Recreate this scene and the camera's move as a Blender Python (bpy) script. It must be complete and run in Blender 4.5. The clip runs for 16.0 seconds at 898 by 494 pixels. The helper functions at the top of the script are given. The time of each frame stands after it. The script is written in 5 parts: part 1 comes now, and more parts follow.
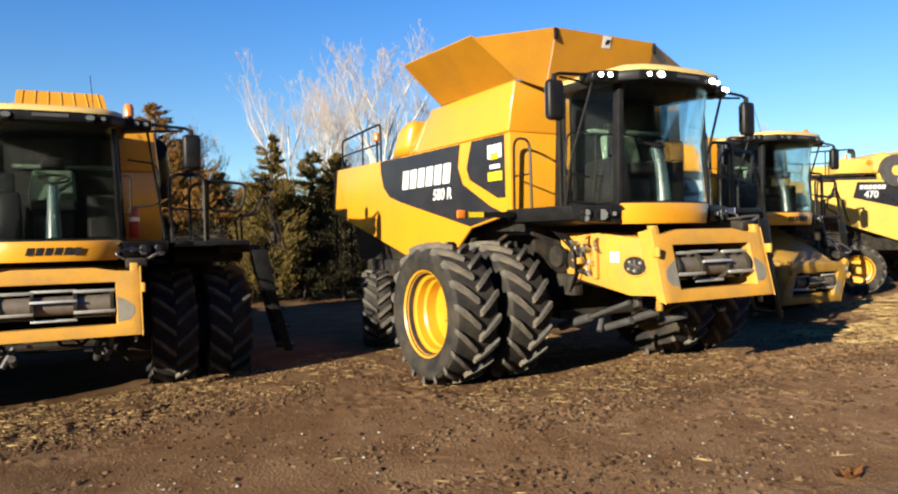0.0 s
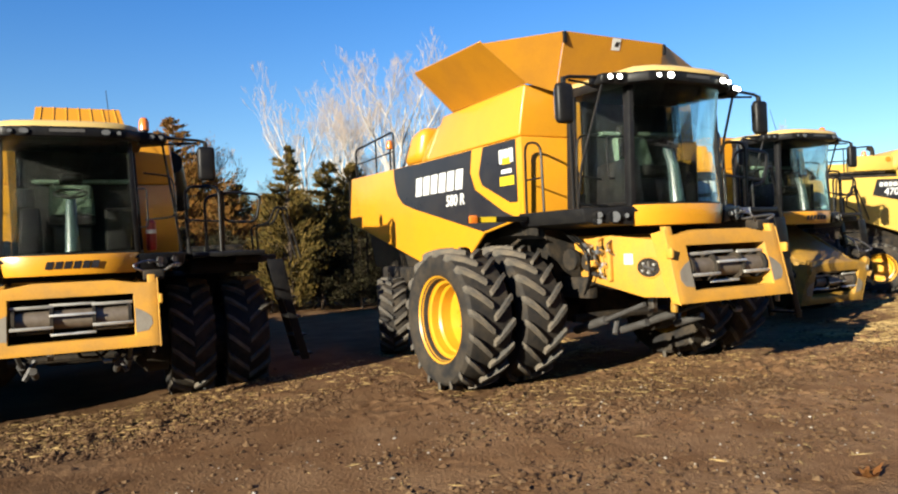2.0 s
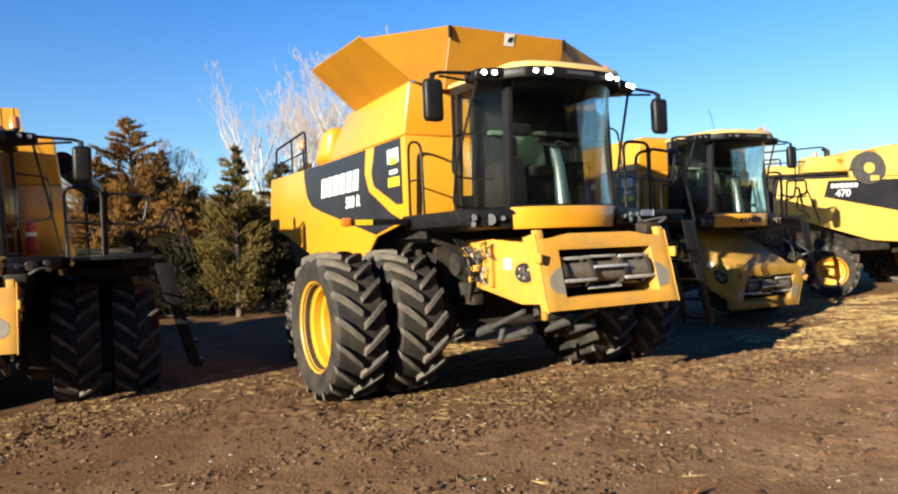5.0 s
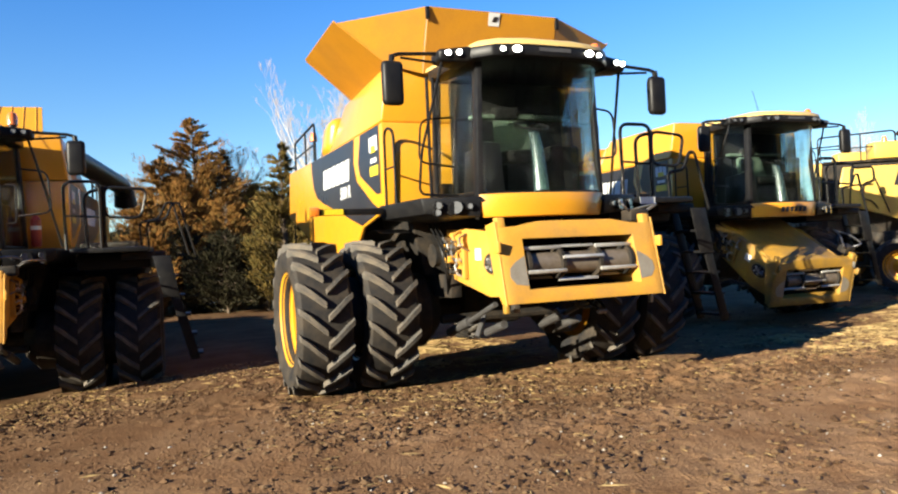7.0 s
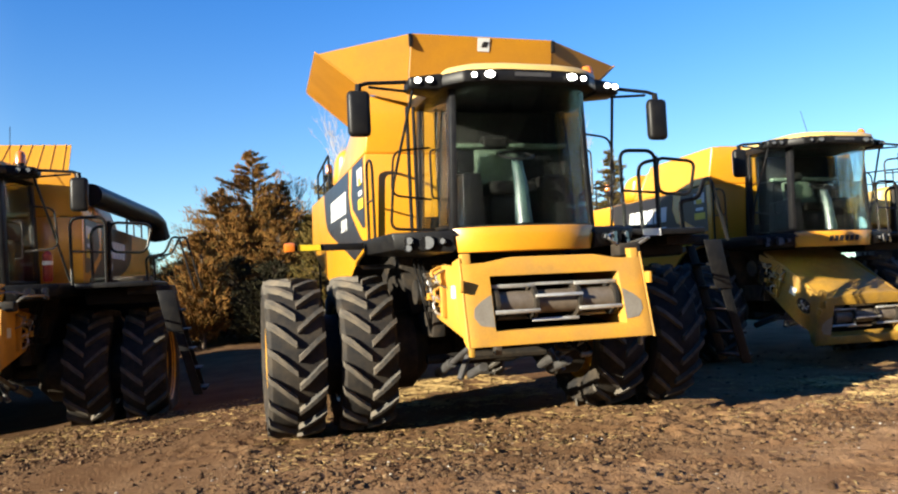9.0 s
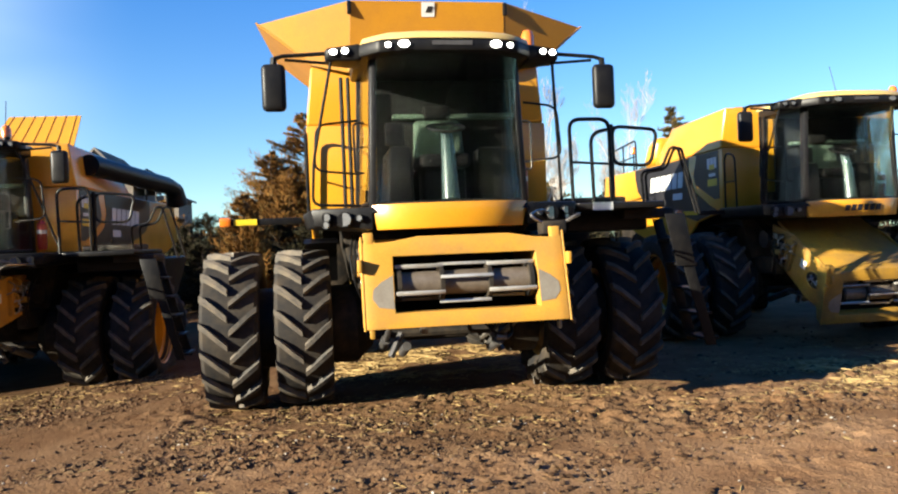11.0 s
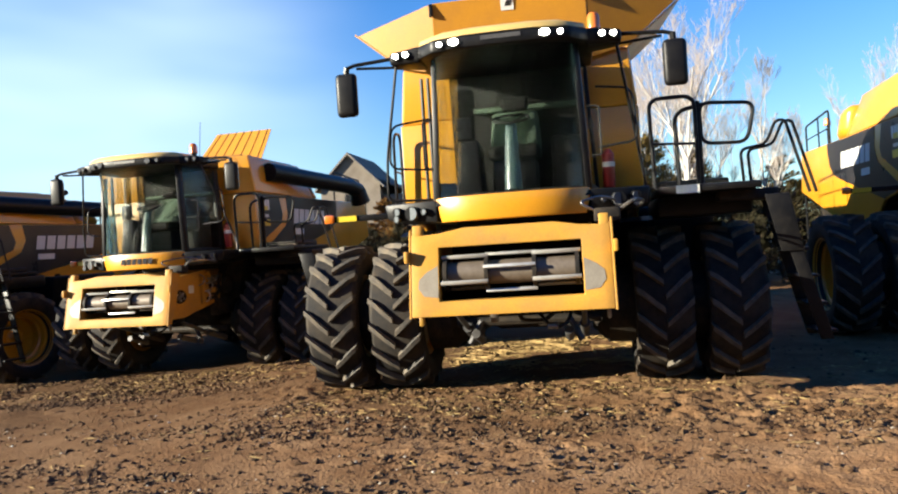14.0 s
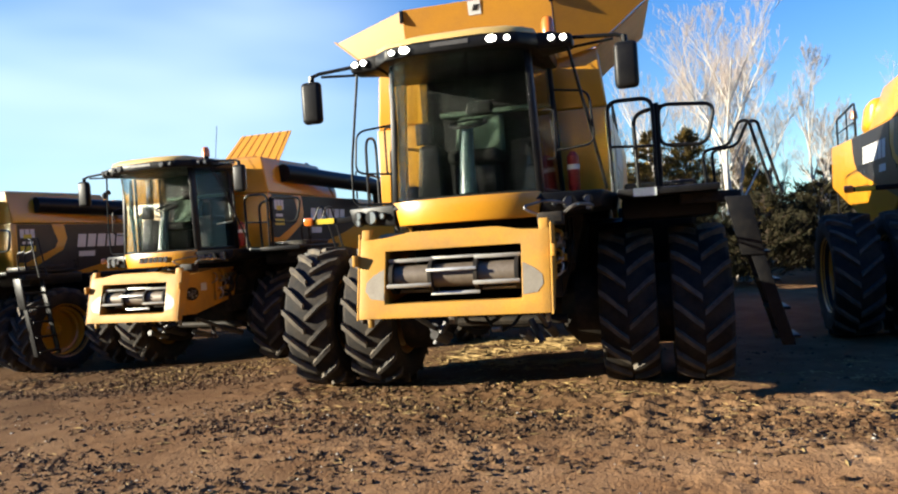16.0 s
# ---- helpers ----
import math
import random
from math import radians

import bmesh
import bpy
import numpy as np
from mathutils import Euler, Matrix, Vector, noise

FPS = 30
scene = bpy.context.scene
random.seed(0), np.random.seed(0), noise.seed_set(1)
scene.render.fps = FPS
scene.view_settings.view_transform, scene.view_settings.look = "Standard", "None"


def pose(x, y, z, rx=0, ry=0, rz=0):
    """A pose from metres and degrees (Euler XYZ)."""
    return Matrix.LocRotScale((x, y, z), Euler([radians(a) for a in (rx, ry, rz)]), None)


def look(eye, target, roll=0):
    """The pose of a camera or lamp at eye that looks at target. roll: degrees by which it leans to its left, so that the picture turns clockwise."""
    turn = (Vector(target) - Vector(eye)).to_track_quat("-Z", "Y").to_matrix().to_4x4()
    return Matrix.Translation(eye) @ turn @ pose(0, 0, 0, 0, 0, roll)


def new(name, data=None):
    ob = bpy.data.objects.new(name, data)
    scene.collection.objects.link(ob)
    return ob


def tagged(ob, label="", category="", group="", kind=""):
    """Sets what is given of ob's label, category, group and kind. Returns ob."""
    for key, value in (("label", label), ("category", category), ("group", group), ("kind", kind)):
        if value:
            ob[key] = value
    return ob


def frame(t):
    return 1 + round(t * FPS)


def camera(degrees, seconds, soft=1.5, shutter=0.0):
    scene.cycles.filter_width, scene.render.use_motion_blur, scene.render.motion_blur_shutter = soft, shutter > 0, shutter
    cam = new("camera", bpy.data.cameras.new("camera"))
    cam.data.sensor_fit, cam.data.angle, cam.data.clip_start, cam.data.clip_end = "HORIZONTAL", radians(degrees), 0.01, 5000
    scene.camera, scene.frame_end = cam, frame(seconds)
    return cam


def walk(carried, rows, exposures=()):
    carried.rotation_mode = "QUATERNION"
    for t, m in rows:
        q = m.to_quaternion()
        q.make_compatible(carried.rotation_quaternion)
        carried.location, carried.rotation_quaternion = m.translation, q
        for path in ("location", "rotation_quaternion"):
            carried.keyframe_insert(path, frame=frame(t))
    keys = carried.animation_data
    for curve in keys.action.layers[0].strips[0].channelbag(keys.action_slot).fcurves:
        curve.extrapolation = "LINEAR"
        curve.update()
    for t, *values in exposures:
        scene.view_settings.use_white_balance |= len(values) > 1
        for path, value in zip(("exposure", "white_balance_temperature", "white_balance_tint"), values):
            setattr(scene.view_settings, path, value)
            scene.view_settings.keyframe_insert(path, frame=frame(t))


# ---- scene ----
cam = camera(62.2, 16.0, soft=2.1)
# seconds, x, y, z, heading, pitch, lean to the right
ROWS = [
    (0.0, -7.691, -8.826, 1.957, -31.09, -0.51, 1.32),
    (0.5, -7.639, -8.821, 1.952, -31.57, -0.14, 1.61),
    (1.0, -7.624, -8.856, 1.949, -30.90, -0.22, 1.40),
    (1.5, -7.620, -8.867, 1.938, -30.96, -0.71, 2.22),
    (2.0, -7.640, -8.881, 1.931, -29.69, 0.10, 2.49),
    (2.5, -7.564, -8.899, 1.926, -30.85, 0.36, 2.78),
    (3.0, -7.320, -9.005, 1.946, -31.14, 0.56, 0.64),
    (3.5, -7.054, -9.114, 1.948, -31.06, 0.48, 1.90),
    (4.0, -6.709, -9.175, 1.938, -31.46, -0.10, 1.74),
    (6.3, -5.092, -9.564, 1.784, -26.12, 1.00, 2.36),
    (6.5, -4.925, -9.610, 1.760, -25.87, -0.02, 1.55),
    (7.0, -4.552, -9.549, 1.746, -22.91, 0.31, 2.64),
    (7.5, -4.176, -9.470, 1.774, -20.81, 2.33, 3.63),
    (8.0, -3.787, -9.586, 1.784, -20.70, 2.16, 1.91),
    (8.5, -3.519, -9.597, 1.776, -17.19, 2.10, 2.53),
    (9.0, -3.211, -9.523, 1.813, -16.54, 2.63, 2.69),
    (11.3, -1.159, -9.774, 1.964, -6.99, -0.58, 3.59),
    (11.5, -1.054, -9.816, 1.953, -5.34, -0.01, 4.54),
    (12.0, -0.657, -9.834, 1.887, -2.94, -0.26, 3.14),
    (12.5, -0.297, -9.938, 1.869, -0.76, 0.01, 2.60),
    (13.0, 0.093, -9.862, 1.873, 1.33, -0.10, 3.28),
    (13.5, 0.460, -9.813, 1.853, 4.54, 0.61, 4.05),
    (14.0, 0.702, -9.927, 1.862, 9.99, -0.15, 3.75),
    (14.5, 1.084, -9.876, 1.910, 11.65, 0.45, 3.24),
    (15.0, 1.366, -9.789, 1.909, 15.04, -0.38, 2.08),
    (15.5, 1.725, -9.838, 1.892, 15.70, -0.34, 2.46),
    (16.0, 1.997, -9.817, 1.894, 15.46, -0.34, 3.75),
]
walk(cam, [(t, pose(x, y, z, 0, 0, yaw) @ pose(0, 0, 0, 90 + pitch) @ pose(0, 0, 0, 0, 0, -roll)) for t, x, y, z, yaw, pitch, roll in ROWS],
     [(t, e, 6300, 5) for t, e in ((0.0, 1.80), (4.0, 1.86), (7.0, 2.15), (9.0, 2.16), (12.0, 2.30), (16.0, 2.17))])

# ---- light ----
SUN_AZ, SUN_EL = 202.8, 15.4   # degrees: the way to the sun, counted from +x towards +y, and its height
sun_way = Vector((math.cos(radians(SUN_AZ)) * math.cos(radians(SUN_EL)), math.sin(radians(SUN_AZ)) * math.cos(radians(SUN_EL)), math.sin(radians(SUN_EL))))
sun = new("sun", bpy.data.lights.new("sun", "SUN"))
sun.data.energy, sun.data.angle, sun.data.color = 5.0, radians(0.53), (1.0, 0.88, 0.70)
sun.matrix_world = look(sun_way * 60, (0, 0, 0))
world = bpy.data.worlds.new("sky")
scene.world = world
world.use_nodes = True
wn, wl = world.node_tree.nodes, world.node_tree.links
background = wn["Background"]
sky = wn.new("ShaderNodeTexSky")
sky.sky_type, sky.sun_disc = "NISHITA", False
sky.sun_elevation, sky.sun_rotation = radians(SUN_EL), radians(90 - SUN_AZ)
sky.air_density, sky.dust_density, sky.ozone_density = 1.0, 0.0, 2.0
background.inputs["Strength"].default_value = 0.050
# thin high cloud, a soft streaked veil
wtc = wn.new("ShaderNodeTexCoord")
wmap = wn.new("ShaderNodeMapping")
wmap.inputs["Scale"].default_value = (1.3, 1.3, 5.0)
wmap.inputs["Rotation"].default_value = (0.0, radians(-10), 0.0)
wno = wn.new("ShaderNodeTexNoise")
wno.inputs["Scale"].default_value, wno.inputs["Detail"].default_value, wno.inputs["Roughness"].default_value = 1.3, 3.0, 0.45
wra = wn.new("ShaderNodeValToRGB")
wra.color_ramp.elements[0].position, wra.color_ramp.elements[1].position = 0.24, 0.92
wdot = wn.new("ShaderNodeVectorMath")
wdot.operation = "DOT_PRODUCT"
wdot.inputs[1].default_value = Vector((-0.66, 0.72, 0.20)).normalized()
wfar = wn.new("ShaderNodeMapRange")
wfar.interpolation_type = "SMOOTHERSTEP"
wfar.inputs["From Min"].default_value, wfar.inputs["From Max"].default_value = 0.86, 0.998
wmix = wn.new("ShaderNodeMix")
wmix.data_type = "RGBA"
wmul = wn.new("ShaderNodeMath")
wmul.operation = "MULTIPLY"
wl.new(wtc.outputs["Generated"], wmap.inputs["Vector"])
wl.new(wtc.outputs["Generated"], wdot.inputs[0])
wl.new(wdot.outputs["Value"], wfar.inputs["Value"])
wl.new(wmap.outputs[0], wno.inputs["Vector"])
wl.new(wno.outputs[0], wra.inputs[0])
wl.new(wra.outputs[0], wmul.inputs[0])
wl.new(wfar.outputs[0], wmul.inputs[1])
wl.new(wmul.outputs[0], wmix.inputs["Factor"])
hue = wn.new("ShaderNodeHueSaturation")
hue.inputs["Saturation"].default_value = 1.46
hue.inputs["Hue"].default_value = 0.524
wlow = wn.new("ShaderNodeMapping")          # haze: the pale band by the horizon reaches a little higher
wlow.inputs["Scale"].default_value = (1.0, 1.0, 0.66)
wlow.inputs["Location"].default_value = (0.0, 0.0, 0.05)
wnorm = wn.new("ShaderNodeVectorMath")
wnorm.operation = "NORMALIZE"
wl.new(wtc.outputs["Generated"], wlow.inputs["Vector"])
wl.new(wlow.outputs[0], wnorm.inputs[0])
wl.new(wnorm.outputs["Vector"], sky.inputs["Vector"])
wl.new(sky.outputs[0], hue.inputs["Color"])
wl.new(hue.outputs[0], wmix.inputs["A"])
wmix.inputs["B"].default_value = (4.9, 5.8, 6.8, 1)
wl.new(wmix.outputs["Result"], background.inputs["Color"])


# ---- materials ----
def material(name, base, rough=0.5, metal=0.0, other=None, scale=3.0, amount=0.5, fine=40.0, bump=0.0, bump_scale=60.0, coat=0.0, rough_var=0.1, low=0.42, high=0.68, gloss=0.5):
    """Base colour with stains of another colour at a large scale, fine grain and relief."""
    m = bpy.data.materials.new(name)
    m.use_nodes = True
    n, l = m.node_tree.nodes, m.node_tree.links
    b = n["Principled BSDF"]
    b.inputs["Roughness"].default_value, b.inputs["Metallic"].default_value = rough, metal
    b.inputs["Coat Weight"].default_value = coat
    b.inputs["Specular IOR Level"].default_value = gloss
    b.inputs["Coat Roughness"].default_value = 0.12
    tc = n.new("ShaderNodeTexCoord")
    big = n.new("ShaderNodeTexNoise")
    big.inputs["Scale"].default_value, big.inputs["Detail"].default_value, big.inputs["Roughness"].default_value = scale, 8.0, 0.65
    l.new(tc.outputs["Object"], big.inputs["Vector"])
    ramp = n.new("ShaderNodeValToRGB")
    ramp.color_ramp.elements[0].position, ramp.color_ramp.elements[1].position = low, high
    l.new(big.outputs[0], ramp.inputs[0])
    k = n.new("ShaderNodeMath")
    k.operation = "MULTIPLY"
    k.inputs[1].default_value = amount
    l.new(ramp.outputs[0], k.inputs[0])
    mix = n.new("ShaderNodeMix")
    mix.data_type = "RGBA"
    mix.inputs["A"].default_value = (*base, 1)
    mix.inputs["B"].default_value = (*(other or [c * 0.6 for c in base]), 1)
    l.new(k.outputs[0], mix.inputs["Factor"])
    grain = n.new("ShaderNodeTexNoise")
    grain.inputs["Scale"].default_value, grain.inputs["Detail"].default_value = fine, 4.0
    l.new(tc.outputs["Object"], grain.inputs["Vector"])
    gr = n.new("ShaderNodeMapRange")
    gr.inputs["To Min"].default_value, gr.inputs["To Max"].default_value = 0.8, 1.2
    l.new(grain.outputs[0], gr.inputs["Value"])
    mul = n.new("ShaderNodeMix")
    mul.data_type, mul.blend_type = "RGBA", "MULTIPLY"
    mul.inputs["Factor"].default_value = 1.0
    l.new(mix.outputs["Result"], mul.inputs["A"])
    l.new(gr.outputs[0], mul.inputs["B"])
    l.new(mul.outputs["Result"], b.inputs["Base Color"])
    rr = n.new("ShaderNodeMapRange")
    rr.inputs["To Min"].default_value, rr.inputs["To Max"].default_value = max(0.02, rough - rough_var), min(1, rough + rough_var)
    l.new(big.outputs[0], rr.inputs["Value"])
    l.new(rr.outputs[0], b.inputs["Roughness"])
    if bump:
        bn = n.new("ShaderNodeTexNoise")
        bn.inputs["Scale"].default_value, bn.inputs["Detail"].default_value = bump_scale, 6.0
        l.new(tc.outputs["Object"], bn.inputs["Vector"])
        bu = n.new("ShaderNodeBump")
        bu.inputs["Strength"].default_value, bu.inputs["Distance"].default_value = bump, 0.02
        l.new(bn.outputs[0], bu.inputs["Height"])
        l.new(bu.outputs[0], b.inputs["Normal"])
    return m


def lamp_material(name, colour, strength):
    m = bpy.data.materials.new(name)
    m.use_nodes = True
    b = m.node_tree.nodes["Principled BSDF"]
    b.inputs["Base Color"].default_value = (*colour, 1)
    b.inputs["Emission Color"].default_value = (*colour, 1)
    b.inputs["Emission Strength"].default_value = strength
    b.inputs["Roughness"].default_value = 0.15
    return m


def glass_material(name, tint):
    m = bpy.data.materials.new(name)
    m.use_nodes = True
    b = m.node_tree.nodes["Principled BSDF"]
    b.inputs["Base Color"].default_value = (*tint, 1)
    b.inputs["Transmission Weight"].default_value = 1.0
    b.inputs["Roughness"].default_value = 0.0
    b.inputs["IOR"].default_value = 1.14
    return m


YELLOW = material("yellow_paint", (0.439, 0.196, 0.00915), 0.32, other=(0.368, 0.161, 0.0143), scale=1.6, amount=0.45, fine=90, coat=0.25, bump=0.02, bump_scale=9)
PALE = material("faded_yellow_paint", (0.408, 0.266, 0.051), 0.4, other=(0.337, 0.215, 0.051), scale=1.6, amount=0.5, fine=90, bump=0.02, bump_scale=9)
ORANGE = material("hopper_paint", (0.337, 0.148, 0.00715), 0.42, other=(0.235, 0.102, 0.0128), scale=1.3, amount=0.6, fine=70, bump=0.03, bump_scale=6)
FEEDER = material("feeder_paint", (0.398, 0.196, 0.023), 0.58, other=(0.255, 0.143, 0.0383), scale=2.6, amount=0.7, fine=60, bump=0.05, bump_scale=30, gloss=0.25)
DIRTY = material("dusty_yellow_paint", (0.255, 0.138, 0.0153), 0.5, other=(0.133, 0.0817, 0.0255), scale=3.2, amount=0.8, fine=60, bump=0.05, bump_scale=30)
CREAM = material("roof_paint", (0.439, 0.306, 0.102), 0.4, other=(0.368, 0.255, 0.0915), scale=2.2, amount=0.5, fine=60)
RIM = material("rim_paint", (0.408, 0.199, 0.00715), 0.33, other=(0.337, 0.168, 0.0153), scale=4.0, amount=0.5, fine=80, coat=0.2)
BLACK = material("black_plastic", (0.0056, 0.0056, 0.0063), 0.42, other=(0.0112, 0.0105, 0.0098), scale=5, amount=0.8, fine=90, bump=0.04, bump_scale=150, gloss=0.14)
DECAL = material("black_decal", (0.012, 0.012, 0.015), 0.3, other=(0.022, 0.02, 0.02), scale=2, amount=0.8, fine=60, gloss=0.3)
STEEL_BLACK = material("black_steel", (0.006, 0.006, 0.0066), 0.38, other=(0.0132, 0.012, 0.0108), scale=9, amount=0.7, fine=120, gloss=0.12)
UNDER = material("greasy_steel", (0.013, 0.012, 0.011), 0.6, other=(0.04, 0.03, 0.02), scale=6, amount=0.9, fine=50, bump=0.2, bump_scale=25, gloss=0.12)
STEEL = material("worn_steel", (0.215, 0.209, 0.199), 0.38, 0.85, other=(0.122, 0.0968, 0.0715), scale=7, amount=0.8, fine=90)
DRUM = material("drum_steel", (0.133, 0.107, 0.0817), 0.55, 0.35, other=(0.0766, 0.0561, 0.0383), scale=6, amount=0.8, fine=70)
CYL = material("grey_painted_steel", (0.0612, 0.0587, 0.0561), 0.5, 0.3, other=(0.0306, 0.0255, 0.023), scale=7, amount=0.8, fine=80)
SLAT = material("bright_steel", (0.428, 0.421, 0.4), 0.42, 0.5, other=(0.275, 0.248, 0.207), scale=9, amount=0.7, fine=90)
WORN = material("bare_plate", (0.204, 0.179, 0.138), 0.55, 0.3, other=(0.153, 0.128, 0.0968), scale=8, amount=0.8, fine=60)
# lugs paler than the carcass: dust, plus sun on their tops put into the colour
LUG = material("dusty_sunlit_lug_rubber", (0.0458, 0.0435, 0.0402), 0.8, other=(0.123, 0.0998, 0.0722), scale=4, amount=0.9, fine=60, bump=0.12, bump_scale=45, gloss=0.15)
TYRE = material("tyre_rubber", (0.0111, 0.0109, 0.0113), 0.78, other=(0.0415, 0.0323, 0.0226), scale=3.2, amount=0.85, fine=60, bump=0.15, bump_scale=45, low=0.38, high=0.66, gloss=0.15)
WHITE = material("white_decal", (0.464, 0.464, 0.452), 0.45, other=(0.406, 0.4, 0.383), scale=6, amount=0.5)
BRIGHT = material("signal_yellow", (0.493, 0.36, 0.0116), 0.4, scale=5, amount=0.2)
RED = material("red_paint", (0.191, 0.0104, 0.00812), 0.35, scale=5, amount=0.3)
AMBER = material("amber_lens", (0.493, 0.128, 0.0116), 0.2, scale=20, amount=0.2, coat=0.5)
SEAT = material("grey_fabric", (0.0499, 0.0696, 0.0517), 0.85, other=(0.0614, 0.0851, 0.0626), scale=12, amount=0.7, fine=200, gloss=0.1)
LINING = material("cab_lining", (0.0084, 0.0084, 0.00768), 0.8, scale=5, amount=0.4, gloss=0.1)
COLUMN = material("grey_green_plastic", (0.022, 0.040, 0.040), 0.35, other=(0.03, 0.05, 0.048), scale=6, amount=0.6, fine=80)
SILVER = material("mirror_glass", (0.75, 0.77, 0.8), 0.05, 1.0, scale=3, amount=0.2, rough_var=0.02)
LENS = material("clear_lens", (0.09, 0.0925, 0.096), 0.12, 0.0, scale=30, amount=0.5, coat=0.3, rough_var=0.05)
LAMP_ON = lamp_material("lit_lamp", (1.0, 0.93, 0.8), 5.0)
GLASS = glass_material("tinted_glass", (0.83, 0.90, 0.88))


# ---- building helpers ----
def mesh_of(name, bm, mat, smooth=30.0):
    me = bpy.data.meshes.new(name)
    bmesh.ops.recalc_face_normals(bm, faces=bm.faces)
    bm.to_mesh(me)
    bm.free()
    me.materials.append(mat)
    if smooth:
        me.shade_smooth()
        me.set_sharp_from_angle(angle=radians(smooth))
    return me


def part(name, bm, mat, parent, label="", smooth=30.0):
    ob = new(name, mesh_of(name, bm, mat, smooth) if isinstance(bm, bmesh.types.BMesh) else bm)
    ob.parent = parent
    if label:
        tagged(ob, label)
    return ob


def bevel_all(bm, width, segs=2):
    if width:
        bmesh.ops.bevel(bm, geom=[e for e in bm.edges if e.calc_face_angle(0) > 0.4], offset=width, segments=segs, affect="EDGES", profile=0.5)
    return bm


def box(x0, x1, y0, y1, z0, z1, bevel=0.012, segs=2):
    bm = bmesh.new()
    m = Matrix.Translation(((x0 + x1) / 2, (y0 + y1) / 2, (z0 + z1) / 2)) @ Matrix.Diagonal((x1 - x0, y1 - y0, z1 - z0, 1))
    bmesh.ops.create_cube(bm, size=1, matrix=m)
    return bevel_all(bm, bevel, segs)


def prism(points, direction, bevel=0.0, segs=2):
    """A flat polygon of 3D points, pulled along direction."""
    bm = bmesh.new()
    d = Vector(direction)
    a = [bm.verts.new(p) for p in points]
    b = [bm.verts.new(Vector(p) + d) for p in points]
    bm.faces.new(a)
    bm.faces.new(b[::-1])
    for i in range(len(a)):
        j = (i + 1) % len(a)
        bm.faces.new((a[i], b[i], b[j], a[j]))
    bmesh.ops.recalc_face_normals(bm, faces=bm.faces)
    return bevel_all(bm, bevel, segs)


def hull(corners, bevel=0.0, segs=2):
    """Eight corners: four below, four above, each in turn."""
    bm = bmesh.new()
    v = [bm.verts.new(c) for c in corners]
    for f in ((3, 2, 1, 0), (4, 5, 6, 7), (0, 1, 5, 4), (1, 2, 6, 5), (2, 3, 7, 6), (3, 0, 4, 7)):
        bm.faces.new([v[i] for i in f])
    bmesh.ops.recalc_face_normals(bm, faces=bm.faces)
    return bevel_all(bm, bevel, segs)


def rounded(points, radius, steps=5, closed=False):
    """The line through points with its corners rounded off."""
    pts = [Vector(p) for p in points]
    out = []
    for i, p in enumerate(pts):
        if not closed and i in (0, len(pts) - 1):
            out.append(p)
            continue
        a, b = pts[i - 1] - p, pts[(i + 1) % len(pts)] - p
        r = min(radius, a.length * 0.48, b.length * 0.48)
        s, e = p + a.normalized() * r, p + b.normalized() * r
        for k in range(steps + 1):
            t = k / steps
            out.append(s * (1 - t) ** 2 + p * 2 * t * (1 - t) + e * t * t)
    return out


def add_tube(bm, pts, r, sides=8, closed=False):
    pts = [Vector(p) for p in pts]
    rings = []
    n = len(pts)
    up = None
    for i, p in enumerate(pts):
        if closed:
            t = pts[(i + 1) % n] - pts[i - 1]
        else:
            t = pts[min(i + 1, n - 1)] - pts[max(i - 1, 0)]
        t.normalize()
        if up is None:
            up = t.orthogonal().normalized()
        up = (up - t * up.dot(t)).normalized()
        w = t.cross(up)
        rr = r[i] if isinstance(r, (list, tuple)) else r
        rings.append([bm.verts.new(p + (up * math.cos(2 * math.pi * k / sides) + w * math.sin(2 * math.pi * k / sides)) * rr) for k in range(sides)])
    for i in range(n if closed else n - 1):
        a, b = rings[i], rings[(i + 1) % n]
        for k in range(sides):
            bm.faces.new((a[k], a[(k + 1) % sides], b[(k + 1) % sides], b[k]))
    if not closed:
        bm.faces.new(rings[0][::-1])
        bm.faces.new(rings[-1])
    return bm


def tube(pts, r, sides=8, closed=False):
    return add_tube(bmesh.new(), pts, r, sides, closed)


def lathe_x(profile, steps=40):
    """A closed profile of (x, radius), turned round the x axis."""
    bm = bmesh.new()
    rings = [[bm.verts.new((x, r * math.cos(2 * math.pi * k / steps), r * math.sin(2 * math.pi * k / steps))) for x, r in profile] for k in range(steps)]
    n = len(profile)
    for k in range(steps):
        a, b = rings[k], rings[(k + 1) % steps]
        for i in range(n):
            j = (i + 1) % n
            bm.faces.new((a[i], a[j], b[j], b[i]))
    bmesh.ops.recalc_face_normals(bm, faces=bm.faces)
    return bm


def moved(bm, m):
    bmesh.ops.transform(bm, matrix=m, verts=bm.verts)
    return bm


